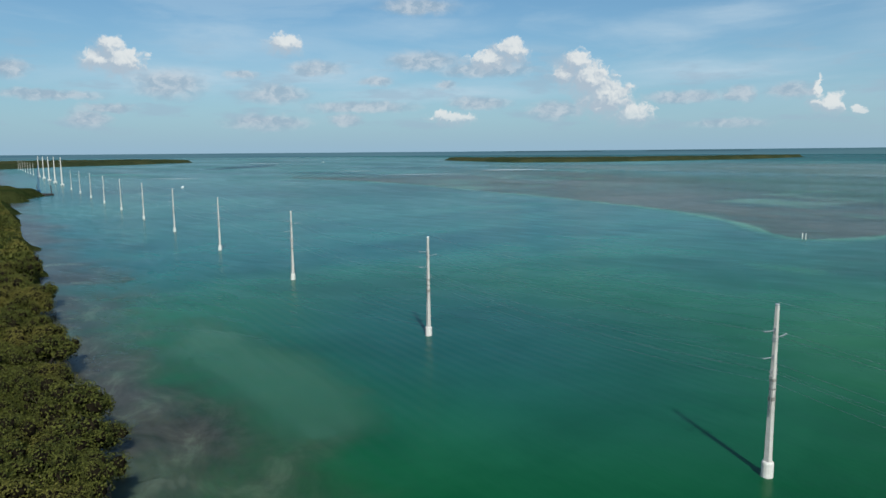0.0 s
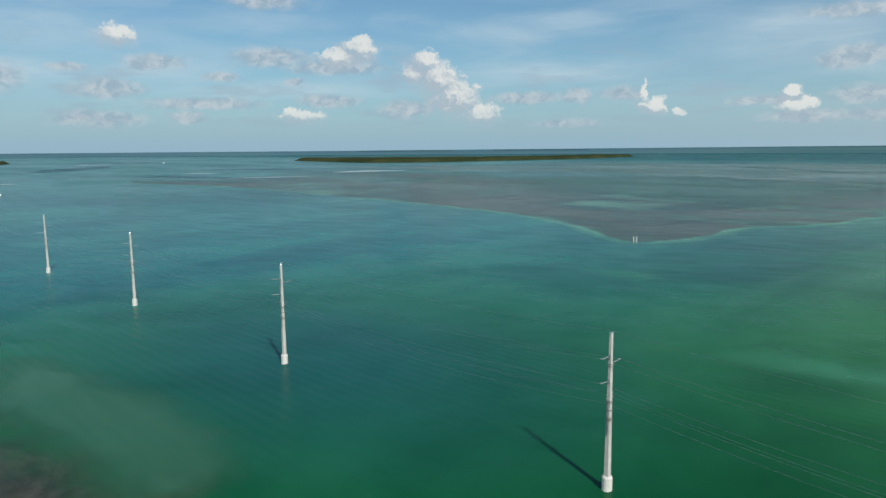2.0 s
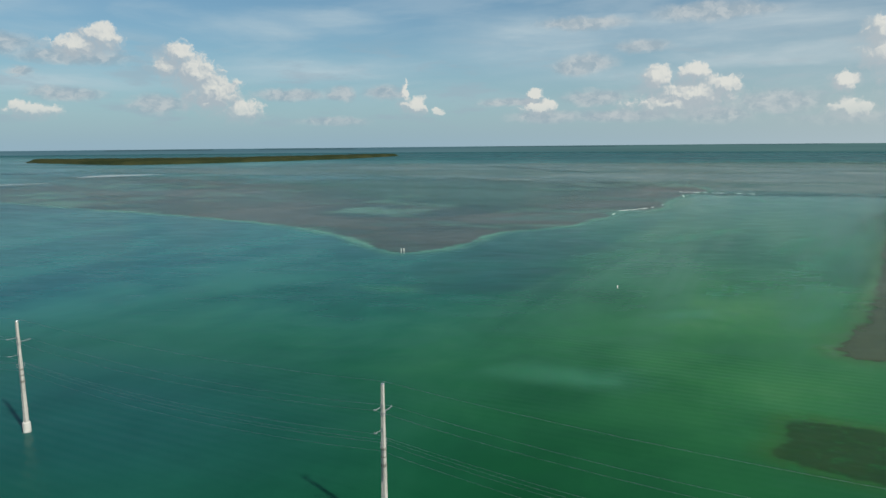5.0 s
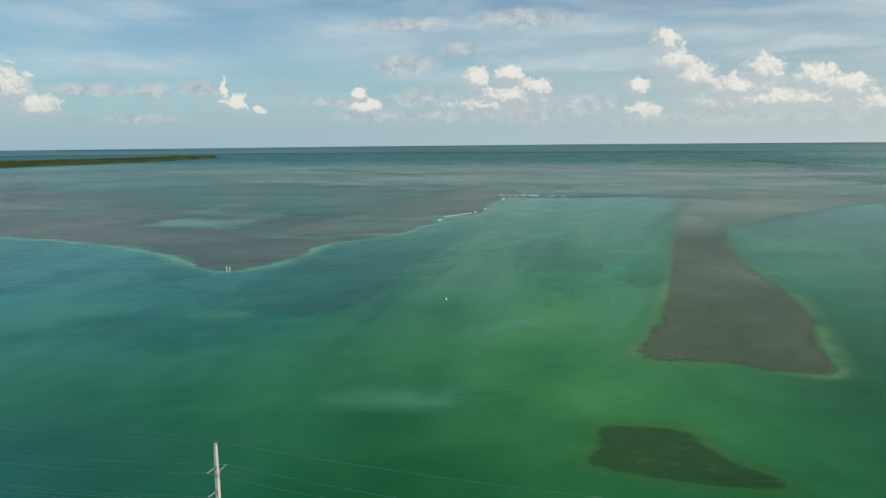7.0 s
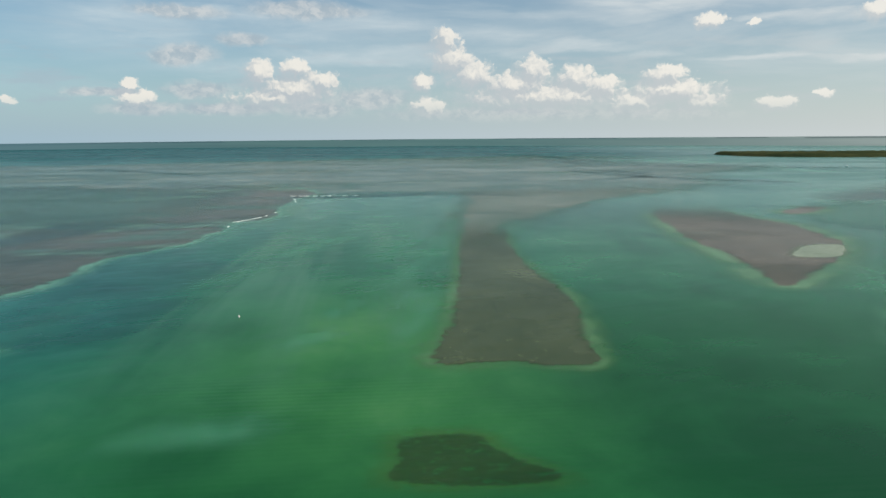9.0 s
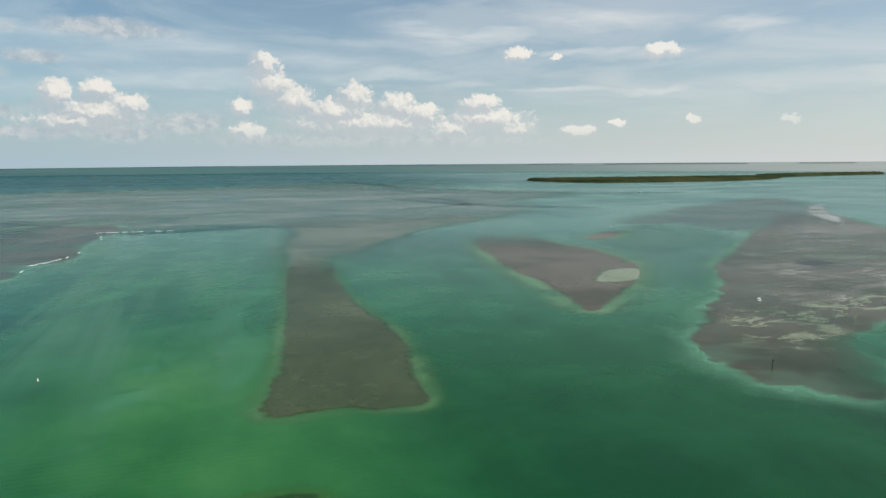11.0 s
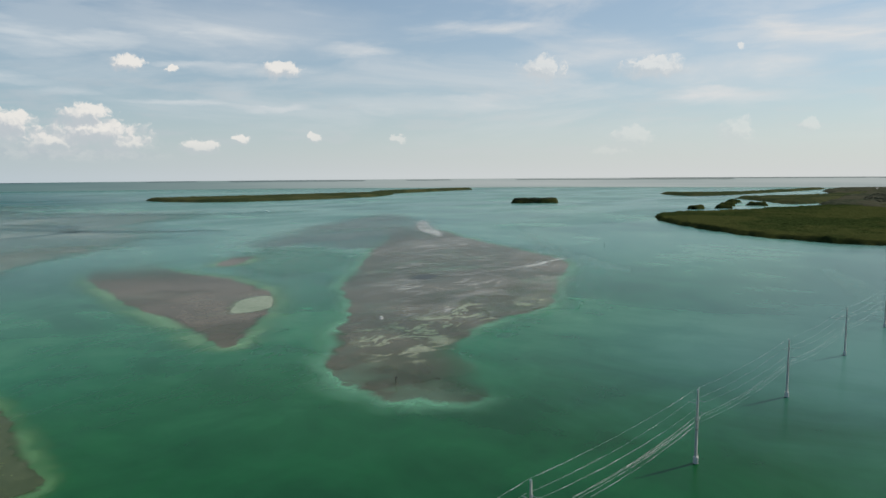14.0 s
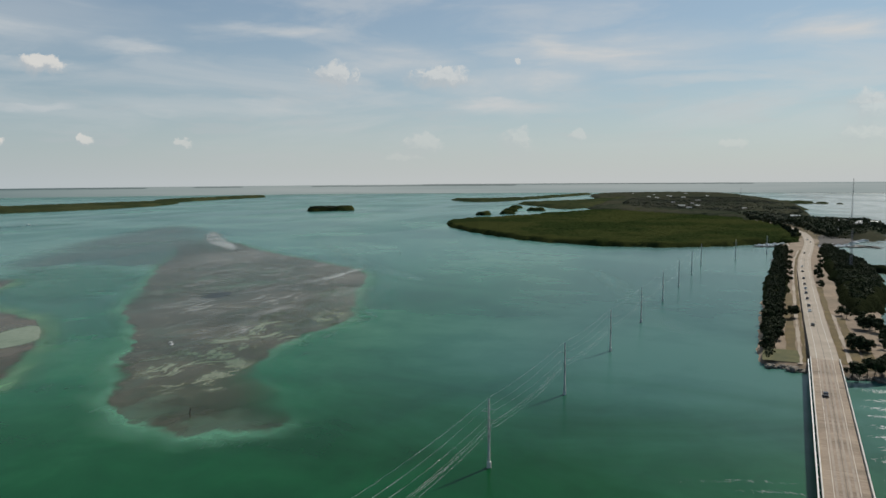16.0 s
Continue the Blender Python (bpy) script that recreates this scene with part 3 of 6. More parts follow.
# wind-ruffled water, its weaker sky reflection painted as dark blue
WIND_DARK = bank_material("wind_dark_water", (0.004, 0.040, 0.062), (0.010, 0.056, 0.080), (0.01, 0.08, 0.07), 30.0, 0.012, 20.0, None, 0.7, 0.0, 18.0, 0.3)
GREY_FLAT = bank_material("grey_drowned_flat", (0.060, 0.100, 0.092), (0.100, 0.128, 0.112), (0.05, 0.12, 0.09), 26.0, 0.016, 20.0, None, 0.60, 0.0, 40.0, 0.4)
GREEN_LENS = bank_material("green_lens", (0.034, 0.120, 0.094), (0.052, 0.150, 0.112), (0.03, 0.13, 0.09), 60.0, 0.008, 20.0, None, 0.62, 0.0, 60.0, 0.5)
SILT = bank_material("silt_cloud", (0.060, 0.270, 0.155), (0.105, 0.330, 0.200), (0.03, 0.13, 0.09), 9.0, 0.06, 6.0, None, 0.42, 0.0, 8.0, 0.5)
MILKY_LINE = bank_material("milky_current", (0.12, 0.26, 0.23), (0.17, 0.32, 0.28), (0.03, 0.13, 0.09), 14.0, 0.03, 8.0, None, 0.45, 0.0, 9.0, 0.6)

STAIN = grained("dark_weather_stain", (0.16, 0.15, 0.13), (0.30, 0.28, 0.25), 1.5, 0.9)
CONCRETE_POLE = grained("weathered_pole_concrete", (0.36, 0.34, 0.31), (0.54, 0.51, 0.47), 0.8, 0.8, bump=0.2)
CAP_CONCRETE = grained("pale_cap_concrete", (0.46, 0.44, 0.40), (0.62, 0.60, 0.56), 0.9, 0.8, bump=0.2)
STEEL = grained("galvanised_steel", (0.30, 0.31, 0.32), (0.45, 0.46, 0.47), 2.0, 0.45, 0.7)
WIRE = plain("aluminium_wire", (0.45, 0.46, 0.46), 0.35, 0.9)
INSULATOR = plain("grey_insulator", (0.26, 0.28, 0.29), 0.4)
BARK = grained("grey_mangrove_bark", (0.07, 0.055, 0.04), (0.16, 0.13, 0.10), 2.0, 0.9)


def leaf_material(name, dark, light, tip):
    m, n, b = material(name, 0.8, 0.0, 0.12)
    place = n.add("ShaderNodeTexCoord", out=3)
    world_place = n.add("ShaderNodeNewGeometry", out=0)
    f = n.math("ADD", n.math("MULTIPLY", n.add("ShaderNodeNewGeometry", out=8), 0.5), n.math("MULTIPLY", n.noise(place, 0.5, 3.0), 0.5))
    leaf = n.ramp(f, [(0.2, dark), (0.75, light)])
    dry = n.step(n.noise(world_place, 0.05, 3.0), 0.50, 0.66)
    leaf = n.mix(n.math("MULTIPLY", dry, 0.42), leaf, tip)
    m.node_tree.links.new(leaf, b.inputs["Base Color"])
    return m


LEAVES = leaf_material("mangrove_leaves", (0.008, 0.014, 0.003), (0.088, 0.094, 0.018), (0.165, 0.135, 0.032))
# far leaves carry the haze of distance in their paler, greyer colour
FAR_LEAVES = leaf_material("far_hazed_leaves", (0.024, 0.032, 0.020), (0.066, 0.074, 0.046), (0.085, 0.080, 0.052))
DARK_LEAVES = leaf_material("dark_tree_leaves", (0.012, 0.020, 0.008), (0.040, 0.052, 0.018), (0.05, 0.052, 0.02))


def canopy_material(name, dark, light, warm, grain=0.16):
    m, n, b = material(name, 0.9, 0.0, 0.0)
    place = n.add("ShaderNodeTexCoord", out=3)
    broad = n.noise(n.vec("MULTIPLY", place, (1.0, 1.0, 0.4)), 0.006, 4.0, 0.6, distortion=0.4)
    clump = n.noise(place, grain, 5.0, 0.7)
    leaf = n.ramp(clump, [(0.3, dark), (0.7, light)])
    m.node_tree.links.new(n.mix(n.step(broad, 0.42, 0.60), leaf, n.mix(0.6, leaf, warm)), b.inputs["Base Color"])
    m.node_tree.links.new(n.add("ShaderNodeBump", {"Strength": 1.0, "Distance": 2.5, "Height": clump}), b.inputs["Normal"])
    return m


CANOPY = canopy_material("mangrove_canopy", (0.008, 0.014, 0.005), (0.030, 0.042, 0.013), (0.046, 0.050, 0.016))
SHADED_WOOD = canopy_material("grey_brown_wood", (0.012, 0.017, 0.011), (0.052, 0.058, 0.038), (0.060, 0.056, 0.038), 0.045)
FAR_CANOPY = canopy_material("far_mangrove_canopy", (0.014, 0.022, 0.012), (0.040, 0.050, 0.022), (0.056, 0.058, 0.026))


# ---- sea, far water, shoals ----
def make_sea():
    rings = [0, 60, 150, 300, 600, 1000, 1600, 2400, 3400, 4600]
    n = 96
    verts, faces = [(0, 0, 0)], []
    for r in rings[1:]:
        verts += [(r * math.sin(2 * math.pi * k / n), r * math.cos(2 * math.pi * k / n), 0) for k in range(n)]
    for k in range(n):
        faces.append((0, 1 + (k + 1) % n, 1 + k))
        for j in range(len(rings) - 2):
            a, b = 1 + j * n + k, 1 + j * n + (k + 1) % n
            faces.append((a, b, b + n, a + n))
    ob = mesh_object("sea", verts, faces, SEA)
    return tagged(ob, "calm turquoise and green shallow sea with fine wind ripples", "sea", kind="structure")


make_sea()


FAR_KEYS = [(-52, -44, 20, 27), (-41, -33, 22, 29), (-22, -12, 33, 38), (-4, 3, 42, 46), (9, 19, 44, 49), (26, 30, 45, 50), (32, 43, 44, 51), (46, 50, 46, 52), (55, 72, 47, 53), (64, 90, 54, 60)]


def make_far_sea():
    """The last strip of water before the horizon, as one backdrop ring that glows by itself."""
    m = bpy.data.materials.new("far_sea_glow")
    m.use_nodes = True
    n = Nodes(m.node_tree)
    m.node_tree.nodes.clear()
    place = n.add("ShaderNodeTexCoord", out=3)
    split = m.node_tree.nodes.new("ShaderNodeSeparateXYZ")
    m.node_tree.links.new(place, split.inputs[0])
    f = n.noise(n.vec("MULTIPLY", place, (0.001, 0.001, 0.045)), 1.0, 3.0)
    # sky reflection painted in by heading: cool in the west, pale towards the sun
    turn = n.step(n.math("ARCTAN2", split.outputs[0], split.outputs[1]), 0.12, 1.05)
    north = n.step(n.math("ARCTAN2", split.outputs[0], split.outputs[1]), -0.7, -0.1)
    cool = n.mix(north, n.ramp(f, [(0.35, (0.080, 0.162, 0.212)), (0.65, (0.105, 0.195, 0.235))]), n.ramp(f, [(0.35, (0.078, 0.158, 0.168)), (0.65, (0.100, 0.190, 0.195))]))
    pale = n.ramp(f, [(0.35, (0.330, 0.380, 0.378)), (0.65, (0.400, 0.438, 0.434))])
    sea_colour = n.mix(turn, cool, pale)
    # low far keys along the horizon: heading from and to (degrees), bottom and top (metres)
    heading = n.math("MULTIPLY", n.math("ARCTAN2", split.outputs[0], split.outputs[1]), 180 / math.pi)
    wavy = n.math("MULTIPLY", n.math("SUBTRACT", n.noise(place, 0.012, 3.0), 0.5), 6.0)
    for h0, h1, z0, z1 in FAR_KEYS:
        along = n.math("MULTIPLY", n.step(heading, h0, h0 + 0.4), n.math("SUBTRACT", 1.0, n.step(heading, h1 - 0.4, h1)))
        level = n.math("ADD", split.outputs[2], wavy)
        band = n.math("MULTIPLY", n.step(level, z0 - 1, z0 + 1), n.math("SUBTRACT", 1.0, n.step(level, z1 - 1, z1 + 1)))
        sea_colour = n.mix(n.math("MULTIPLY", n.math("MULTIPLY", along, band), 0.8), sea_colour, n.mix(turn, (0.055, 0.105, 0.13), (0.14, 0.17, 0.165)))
    # emissive, so these colours show whatever light falls on the ring
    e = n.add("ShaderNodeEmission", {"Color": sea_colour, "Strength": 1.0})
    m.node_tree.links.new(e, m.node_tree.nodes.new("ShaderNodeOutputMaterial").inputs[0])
    n_seg, r = 180, 4590.0
    verts, faces = [], []
    for k in range(n_seg):
        h = -180 + 360 * k / n_seg
        top = np.interp(h, [-180, -90, -57, -33, -3, 33, 66, 100, 180], [24, 24, 26, 33, 45, 53, 59, 62, 24])
        x, y = r * math.sin(radians(h)), r * math.cos(radians(h))
        verts += [(x, y, -0.5), (x, y, top)]
    for k in range(n_seg):
        a, b = 2 * k, 2 * ((k + 1) % n_seg)
        faces.append((a, a + 1, b + 1, b))
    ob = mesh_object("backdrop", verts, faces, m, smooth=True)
    return tagged(ob, "self-lit backdrop ring coloured as hazy blue sea at the horizon", "far sea", kind="structure")


make_far_sea()


def make_bank(name, label, outline, mat, cell, z, reach=24.0, category="sandbank", melt=()):
    outline = rounded(outline)
    lo, hi = outline.min(0) - reach - cell, outline.max(0) + reach + cell
    xs, ys = np.arange(lo[0], hi[0] + cell, cell), np.arange(lo[1], hi[1] + cell, cell)
    gx, gy = np.meshgrid(xs, ys)
    d = inside_by(outline, gx.ravel(), gy.ravel())
    nx = len(xs)
    keep = d > -reach - 1.5 * cell
    index = np.cumsum(keep) - 1
    j, i = np.meshgrid(np.arange(len(ys) - 1), np.arange(nx - 1), indexing="ij")
    a = (j * nx + i).ravel()
    quad = np.stack([a, a + 1, a + nx + 1, a + nx], 1)
    quad = quad[keep[quad].all(1)]
    verts = np.stack([gx.ravel()[keep], gy.ravel()[keep], np.full(keep.sum(), z)], 1)
    ob = mesh_object(name, verts.tolist(), index[quad].tolist(), mat)
    attr = ob.data.attributes.new("inside", "FLOAT", "POINT")
    attr.data.foreach_set("value", d[keep].astype(np.float32))
    # places (x, y, from, to) round which the bank drowns in deeper water
    strength = np.ones(int(keep.sum()))
    for x, y, near, rim in melt:
        t = np.clip((np.hypot(verts[:, 0] - x, verts[:, 1] - y) - near) / (rim - near), 0, 1)
        strength *= t * t * (3 - 2 * t)
    ob.data.attributes.new("strength", "FLOAT", "POINT").data.foreach_set("value", strength.astype(np.float32))
    return tagged(ob, label, category, kind="structure")


make_bank("far_flat", "pale grey-green sand flats far out", [
    (-90, 820), (34, 830), (150, 800), (280, 800), (351, 830), (451, 950), (541, 1175), (800, 1400), (900, 1900), (500, 2200), (-200, 1950), (-900, 1700), (-1500, 1500), (-1300, 1000), (-600, 1000)],
    FAR_FLAT, 25.0, 0.03, 120.0, melt=[(900, 1800, 100, 700), (-1400, 1400, 100, 600)])
make_bank("sand_tongue", "tongue of pale sand running in from the far flats", [
    (62, 505), (76, 608), (96, 735), (100, 800), (184, 860), (320, 860), (318, 785), (236, 715), (172, 630), (127, 556), (97, 520), (80, 470), (66, 440), (58, 460)], TONGUE, 5.0, 0.05, 36.0, melt=[(200, 930, 60, 200)])
make_bank("shallow", "green water lying over the middle of the mud bank", [(-602, 757), (-552, 917), (-384, 912), (-210, 826), (-183, 564), (-250, 536), (-390, 598)], GREEN_LENS, 12.0, 0.09, 60.0)


def stream(points, wide):
    """The outline of a winding strip of that width, pointed at its ends."""
    p = np.array(points, float)
    along = np.gradient(p, axis=0)
    side = np.stack([-along[:, 1], along[:, 0]], 1) / np.linalg.norm(along, axis=1)[:, None]
    half = wide / 2 * np.sin(np.linspace(0.25, math.pi - 0.25, len(p)))[:, None]
    return [tuple(q) for q in np.vstack([p + side * half, (p - side * half)[::-1]])]


for points, wide in (([(8, 308), (21, 354), (38, 419), (58, 551)], 12), ([(9, 223), (18, 254), (26, 287)], 6)):
    make_bank("current_line", "pale milky band of current in green water", stream(points, wide), SILT, 3.5, 0.16, 20.0, "current")
for x, y, along, across, turn in ((-42, 149, 34, 11, 8), (-128, 215, 24, 6, 12), (-14, 262, 30, 9, 70), (-22, 223, 22, 8, 60), (11, 275, 34, 9, 74), (-70, 330, 60, 12, 62), (-40, 420, 90, 14, 66), (10, 400, 80, 12, 76)):
    a = radians(turn)
    make_bank("silt_cloud", "milky cloud of silt drifting in green water", [(x + along / 2 * math.cos(k) * math.cos(a) - across / 2 * math.sin(k) * math.sin(a), y + along / 2 * math.cos(k) * math.sin(a) + across / 2 * math.sin(k) * math.cos(a)) for k in (0, 1.05, 2.1, 3.14, 4.2, 5.25)], SILT, 3.0, 0.03, 18.0, "silt")
make_bank("mud_bank", "wide purple-grey mud and seagrass bank just under the water", [
    (-166, 289), (-211, 323), (-265, 353), (-341, 374), (-438, 385), (-560, 396), (-690, 407), (-800, 400), (-1000, 380), (-1250, 620),
    (-900, 900), (-500, 1000), (-260, 1010), (-88, 880), (-94, 690), (-88, 578), (-109, 541), (-115, 480), (-131, 415), (-150, 385), (-148, 330)], MUD_BANK, 8.0, 0.06, 26.0,
    melt=[(-700, 1050, 60, 420), (-1150, 560, 80, 420), (-300, 1050, 40, 260)])
make_bank("seagrass_bed", "dark brown-green seagrass bed with a pale sandy rim", [
    (80, 600), (62, 500), (49, 423), (38, 330), (30, 275), (23, 230), (16, 193), (38, 190), (62, 186), (69, 212), (77, 253), (79, 294), (76, 343), (80, 419), (98, 560)],
    WEED_BANK, 3.0, 0.10, 17.0, "seagrass", [(86, 600, 70, 230)])
make_bank("seagrass_patch", "small dark patch of seagrass in green water", [
    (4, 142), (13, 143), (22, 142), (25, 135), (30, 128), (36, 121), (23, 119), (9, 121), (2, 124), (4, 132)], DARK_WEED, 1.5, 0.14, 11.0, "seagrass")
make_bank("mud_bank", "purple-brown mud bank with a pale green rim", [
    (290, 655), (313, 633), (300, 580), (296, 530), (302, 473), (288, 410), (269, 376), (240, 338), (200, 297), (176, 283), (182, 320), (188, 360), (200, 440), (216, 520), (240, 595)],
    BROWN_BANK, 4.0, 0.06, 32.0, melt=[(280, 690, 40, 220)])
make_bank("mud_patch", "small brown mud patch behind the mud bank", [(340, 560), (385, 605), (400, 590), (352, 548)], BROWN_BANK, 4.0, 0.07, 32.0, melt=[(400, 630, 10, 60)])
make_bank("shallow", "milky green shallows between two banks", [(352, 542), (450, 640), (492, 579), (440, 485), (372, 452), (341, 469)], SHALLOW, 6.0, 0.04, 50.0)
make_bank("sand_patch", "bare patch of pale sand on the mud bank", [(224, 356), (251, 386), (275, 387), (252, 352), (233, 347)], PALE_SAND, 2.0, 0.12, 7.0)
make_bank("reef_bank", "broad patchy brown bank with pale sand channels", [
    (760, 760), (640, 640), (520, 545), (418, 455), (343, 391), (276, 308), (230, 268), (193, 230), (173, 195), (169, 169), (178, 154), (188, 142), (210, 150), (238, 188), (268, 212), (313, 219),
    (364, 222), (456, 272), (520, 300), (568, 336), (612, 405), (680, 530), (780, 680)], REEF_BANK, 5.0, 0.06, 32.0, melt=[(900, 860, 60, 420), (226, 148, 8, 44), (252, 182, 6, 40)])
make_bank("sand_channels", "pale sand showing in ragged channels through the reef bank", [
    (236, 260), (256, 256), (300, 264), (364, 280), (402, 263), (373, 229), (339, 226), (298, 220), (262, 212), (229, 193), (204, 200), (212, 226)], SAND_CHANNEL, 3.0, 0.11, 22.0, "sand")
make_bank("sand_rim", "bright strip of sand at the tip of the bank", [(366, 240), (390, 246), (425, 262), (462, 282), (468, 276), (426, 252), (378, 231)], SAND_CHANNEL, 3.0, 0.12, 22.0, "sand")
make_bank("sand_streaks", "fine pale streaks of sand over the reef bank", [
    (300, 300), (352, 378), (464, 477), (600, 560), (690, 570), (640, 455), (570, 338), (470, 278), (391, 238), (330, 236), (290, 262)], REEF_STREAKS, 5.0, 0.10, 24.0, "sand")
make_bank("sandbar", "bright thin sandbar at the tip of the reef bank", [(478, 340), (518, 341), (545, 345), (573, 347), (578, 339), (548, 335), (515, 332)], BROKEN_BAR, 2.0, 0.13, 12.0, "sand")
make_bank("sandbar", "white sand showing at the far end of the reef bank", [(863, 801), (924, 838), (800, 705), (720, 616), (690, 600), (761, 705)], BROKEN_BAR, 6.0, 0.13, 14.0, "sand")
make_bank("weed_patch", "small dark weed patch on the reef bank", [(390, 366), (403, 373), (416, 372), (418, 361), (405, 355), (394, 354)], WEED_CLUMP, 2.0, 0.13, 10.0, "seagrass")
make_bank("grey_flat", "pale grey flat running off the reef bank", [(457, 660), (513, 653), (521, 576), (568, 571), (843, 783), (1015, 1023), (730, 888), (534, 747)], GREY_FLAT, 8.0, 0.22, 60.0)
for points, wide in (([(1000, 1285), (790, 1365), (650, 1540), (517, 1700), (392, 2075)], 34), ([(-620, 1470), (-590, 1500), (-483, 1415), (-380, 1316), (-313, 1228)], 30),
                     ([(-96, 765), (-30, 764), (32, 792), (93, 787), (150, 764)], 20), ([(156, 2011), (357, 1856), (452, 1692), (510, 1499), (688, 1440)], 50), ([(400, 2602), (508, 2218), (548, 1806), (653, 1586)], 60),
                     ([(360, 1280), (385, 1190), (410, 1110), (467, 1011), (560, 930)], 40), ([(300, 1010), (420, 1090), (435, 1240), (365, 1415)], 30)):
    make_bank("channel", "dark winding channel through the sand flats", stream(points, wide), CHANNEL, 7.0, 0.08, 30.0, "channel")
make_bank("current_line", "faint milky line of current in the water", [(650, 130), (579, 104), (477, 70), (410, 36), (420, 30), (480, 60), (585, 96)], MILKY_LINE, 5.0, 0.05, 22.0, "current")
make_bank("current_line", "faint milky line of current in the water", [(870, 600), (680, 435), (585, 330), (536, 262), (552, 266), (600, 326), (690, 425)], MILKY_LINE, 5.0, 0.05, 22.0, "current")
make_bank("shoal", "pale green shoal in the shallows off the mangroves", [(-165, 38), (-143, 44), (-118, 49), (-97, 48), (-88, 43), (-84, 34), (-88, 31), (-101, 33), (-116, 30), (-140, 28)],
          bank_material("green_shoal", (0.030, 0.120, 0.072), (0.056, 0.152, 0.095), (0.030, 0.095, 0.048), 8.0, 0.05, 9.0, None, 0.74, 0.0, 5.0), 3.0, 0.08, 26.0)
SHORE_SAND = bank_material("shore_sand", (0.060, 0.085, 0.062), (0.120, 0.150, 0.110), (0.06, 0.08, 0.055), 6.0, 0.16, 3.0, None, 0.6, 0.12, 4.0, 0.2, 0.7, 0.44, 0.2)
for outline in ([(-101, 11), (-106, 15), (-102, 19), (-97, 16), (-95, 12)], [(-185, 24), (-185, 30), (-176, 30), (-175, 24)], [(-89, 11), (-93, 14), (-86, 19), (-78, 19), (-81, 13)], [(-144, 14), (-143, 20), (-136, 19), (-137, 15)], [(-262, 19), (-258, 35), (-208, 36), (-196, 26), (-229, 21)]):
    make_bank("sand_patch", "pale sand patches in the shallows off the mangroves", outline, SHORE_SAND, 1.5, 0.09, 9.0, "sand")
for points, wide in (([(-980, 525), (-958, 585), (-940, 650)], 26), ([(-1060, 785), (-1062, 860), (-1030, 925)], 70), ([(-1076, 198), (-1055, 225), (-1030, 250)], 26), ([(-1232, 562), (-1210, 590), (-1182, 615)], 30),
                     ([(-2180, 670), (-2130, 712), (-2080, 752)], 60)):
    make_bank("sandbar", "thin white sandbar awash near the far island", stream(points, wide), WHITE_BAR, 7.0, 0.09, 12.0, "sand")
for points, wide in (([(-1190, 470), (-1050, 500), (-900, 565)], 40), ([(-1540, 415), (-1720, 540), (-1920, 672)], 90), ([(-1400, 700), (-1330, 800), (-1250, 900)], 60)):
    make_bank("channel", "dark wind-ruffled band in open blue water", stream(points, wide), WIND_DARK, 10.0, 0.07, 36.0, "channel")


# ---- islands: low mangrove canopy over the water ----
def make_woods(name, label, outline, height, cell, mat, rim=12.0, lump=0.35, seed=1, base=0.0, category="island"):
    outline = rounded(outline, 5)
    lo, hi = outline.min(0) - cell, outline.max(0) + 2 * cell
    xs, ys = np.arange(lo[0], hi[0], cell), np.arange(lo[1], hi[1], cell)
    gx, gy = np.meshgrid(xs, ys)
    gx, gy = gx.ravel(), gy.ravel()
    gx = gx + (lattice_noise(gx / cell * 1.7, gy / cell * 1.3, seed + 5) - 0.5) * cell * 0.7
    gy = gy + (lattice_noise(gx / cell * 1.1, gy / cell * 1.9, seed + 6) - 0.5) * cell * 0.7
    d = inside_by(outline, gx, gy) + (lattice_noise(gx / 25, gy / 25, seed) - 0.5) * 14
    rise = np.clip(d / rim, 0, 1) ** 0.4
    lumps = 0.62 * lattice_noise(gx / 7, gy / 7, seed + 1) + 0.3 * lattice_noise(gx / 23, gy / 23, seed + 2) + 0.35 * lattice_noise(gx / 90, gy / 90, seed + 3)
    z = np.where(d > 0, base + height * rise * (1 - lump + lump * 1.7 * lumps), -0.4)
    nx = len(xs)
    j, i = np.meshgrid(np.arange(len(ys) - 1), np.arange(nx - 1), indexing="ij")
    a = (j * nx + i).ravel()
    quad = np.stack([a, a + 1, a + nx + 1, a + nx], 1)
    quad = quad[(z[quad] > 0).any(1)]
    used = np.unique(quad)
    index = np.zeros(len(z), int)
    index[used] = np.arange(len(used))
    ob = mesh_object(name, np.stack([gx, gy, z], 1)[used].tolist(), index[quad].tolist(), mat, smooth=True)
    return tagged(ob, label, category, kind="stuff")


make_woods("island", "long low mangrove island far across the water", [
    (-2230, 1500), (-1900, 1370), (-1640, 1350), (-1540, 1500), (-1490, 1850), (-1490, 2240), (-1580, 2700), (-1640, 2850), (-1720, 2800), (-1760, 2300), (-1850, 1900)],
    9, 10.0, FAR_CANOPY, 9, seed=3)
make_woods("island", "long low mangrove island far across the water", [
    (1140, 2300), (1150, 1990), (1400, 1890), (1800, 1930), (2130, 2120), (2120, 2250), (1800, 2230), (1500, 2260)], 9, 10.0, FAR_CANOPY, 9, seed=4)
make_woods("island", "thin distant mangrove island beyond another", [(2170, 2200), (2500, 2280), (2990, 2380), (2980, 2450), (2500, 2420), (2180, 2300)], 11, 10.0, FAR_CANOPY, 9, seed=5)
make_woods("islet", "small tree-covered islet alone in the bay", [(1630, 1135), (1665, 1090), (1715, 1052), (1740, 1080), (1700, 1120), (1660, 1155)], 10, 4.0, CANOPY, 4, 0.6, seed=6, category="islet")
ISLET = [(1630, 1135), (1665, 1090), (1715, 1052), (1740, 1080), (1700, 1120), (1660, 1155)]
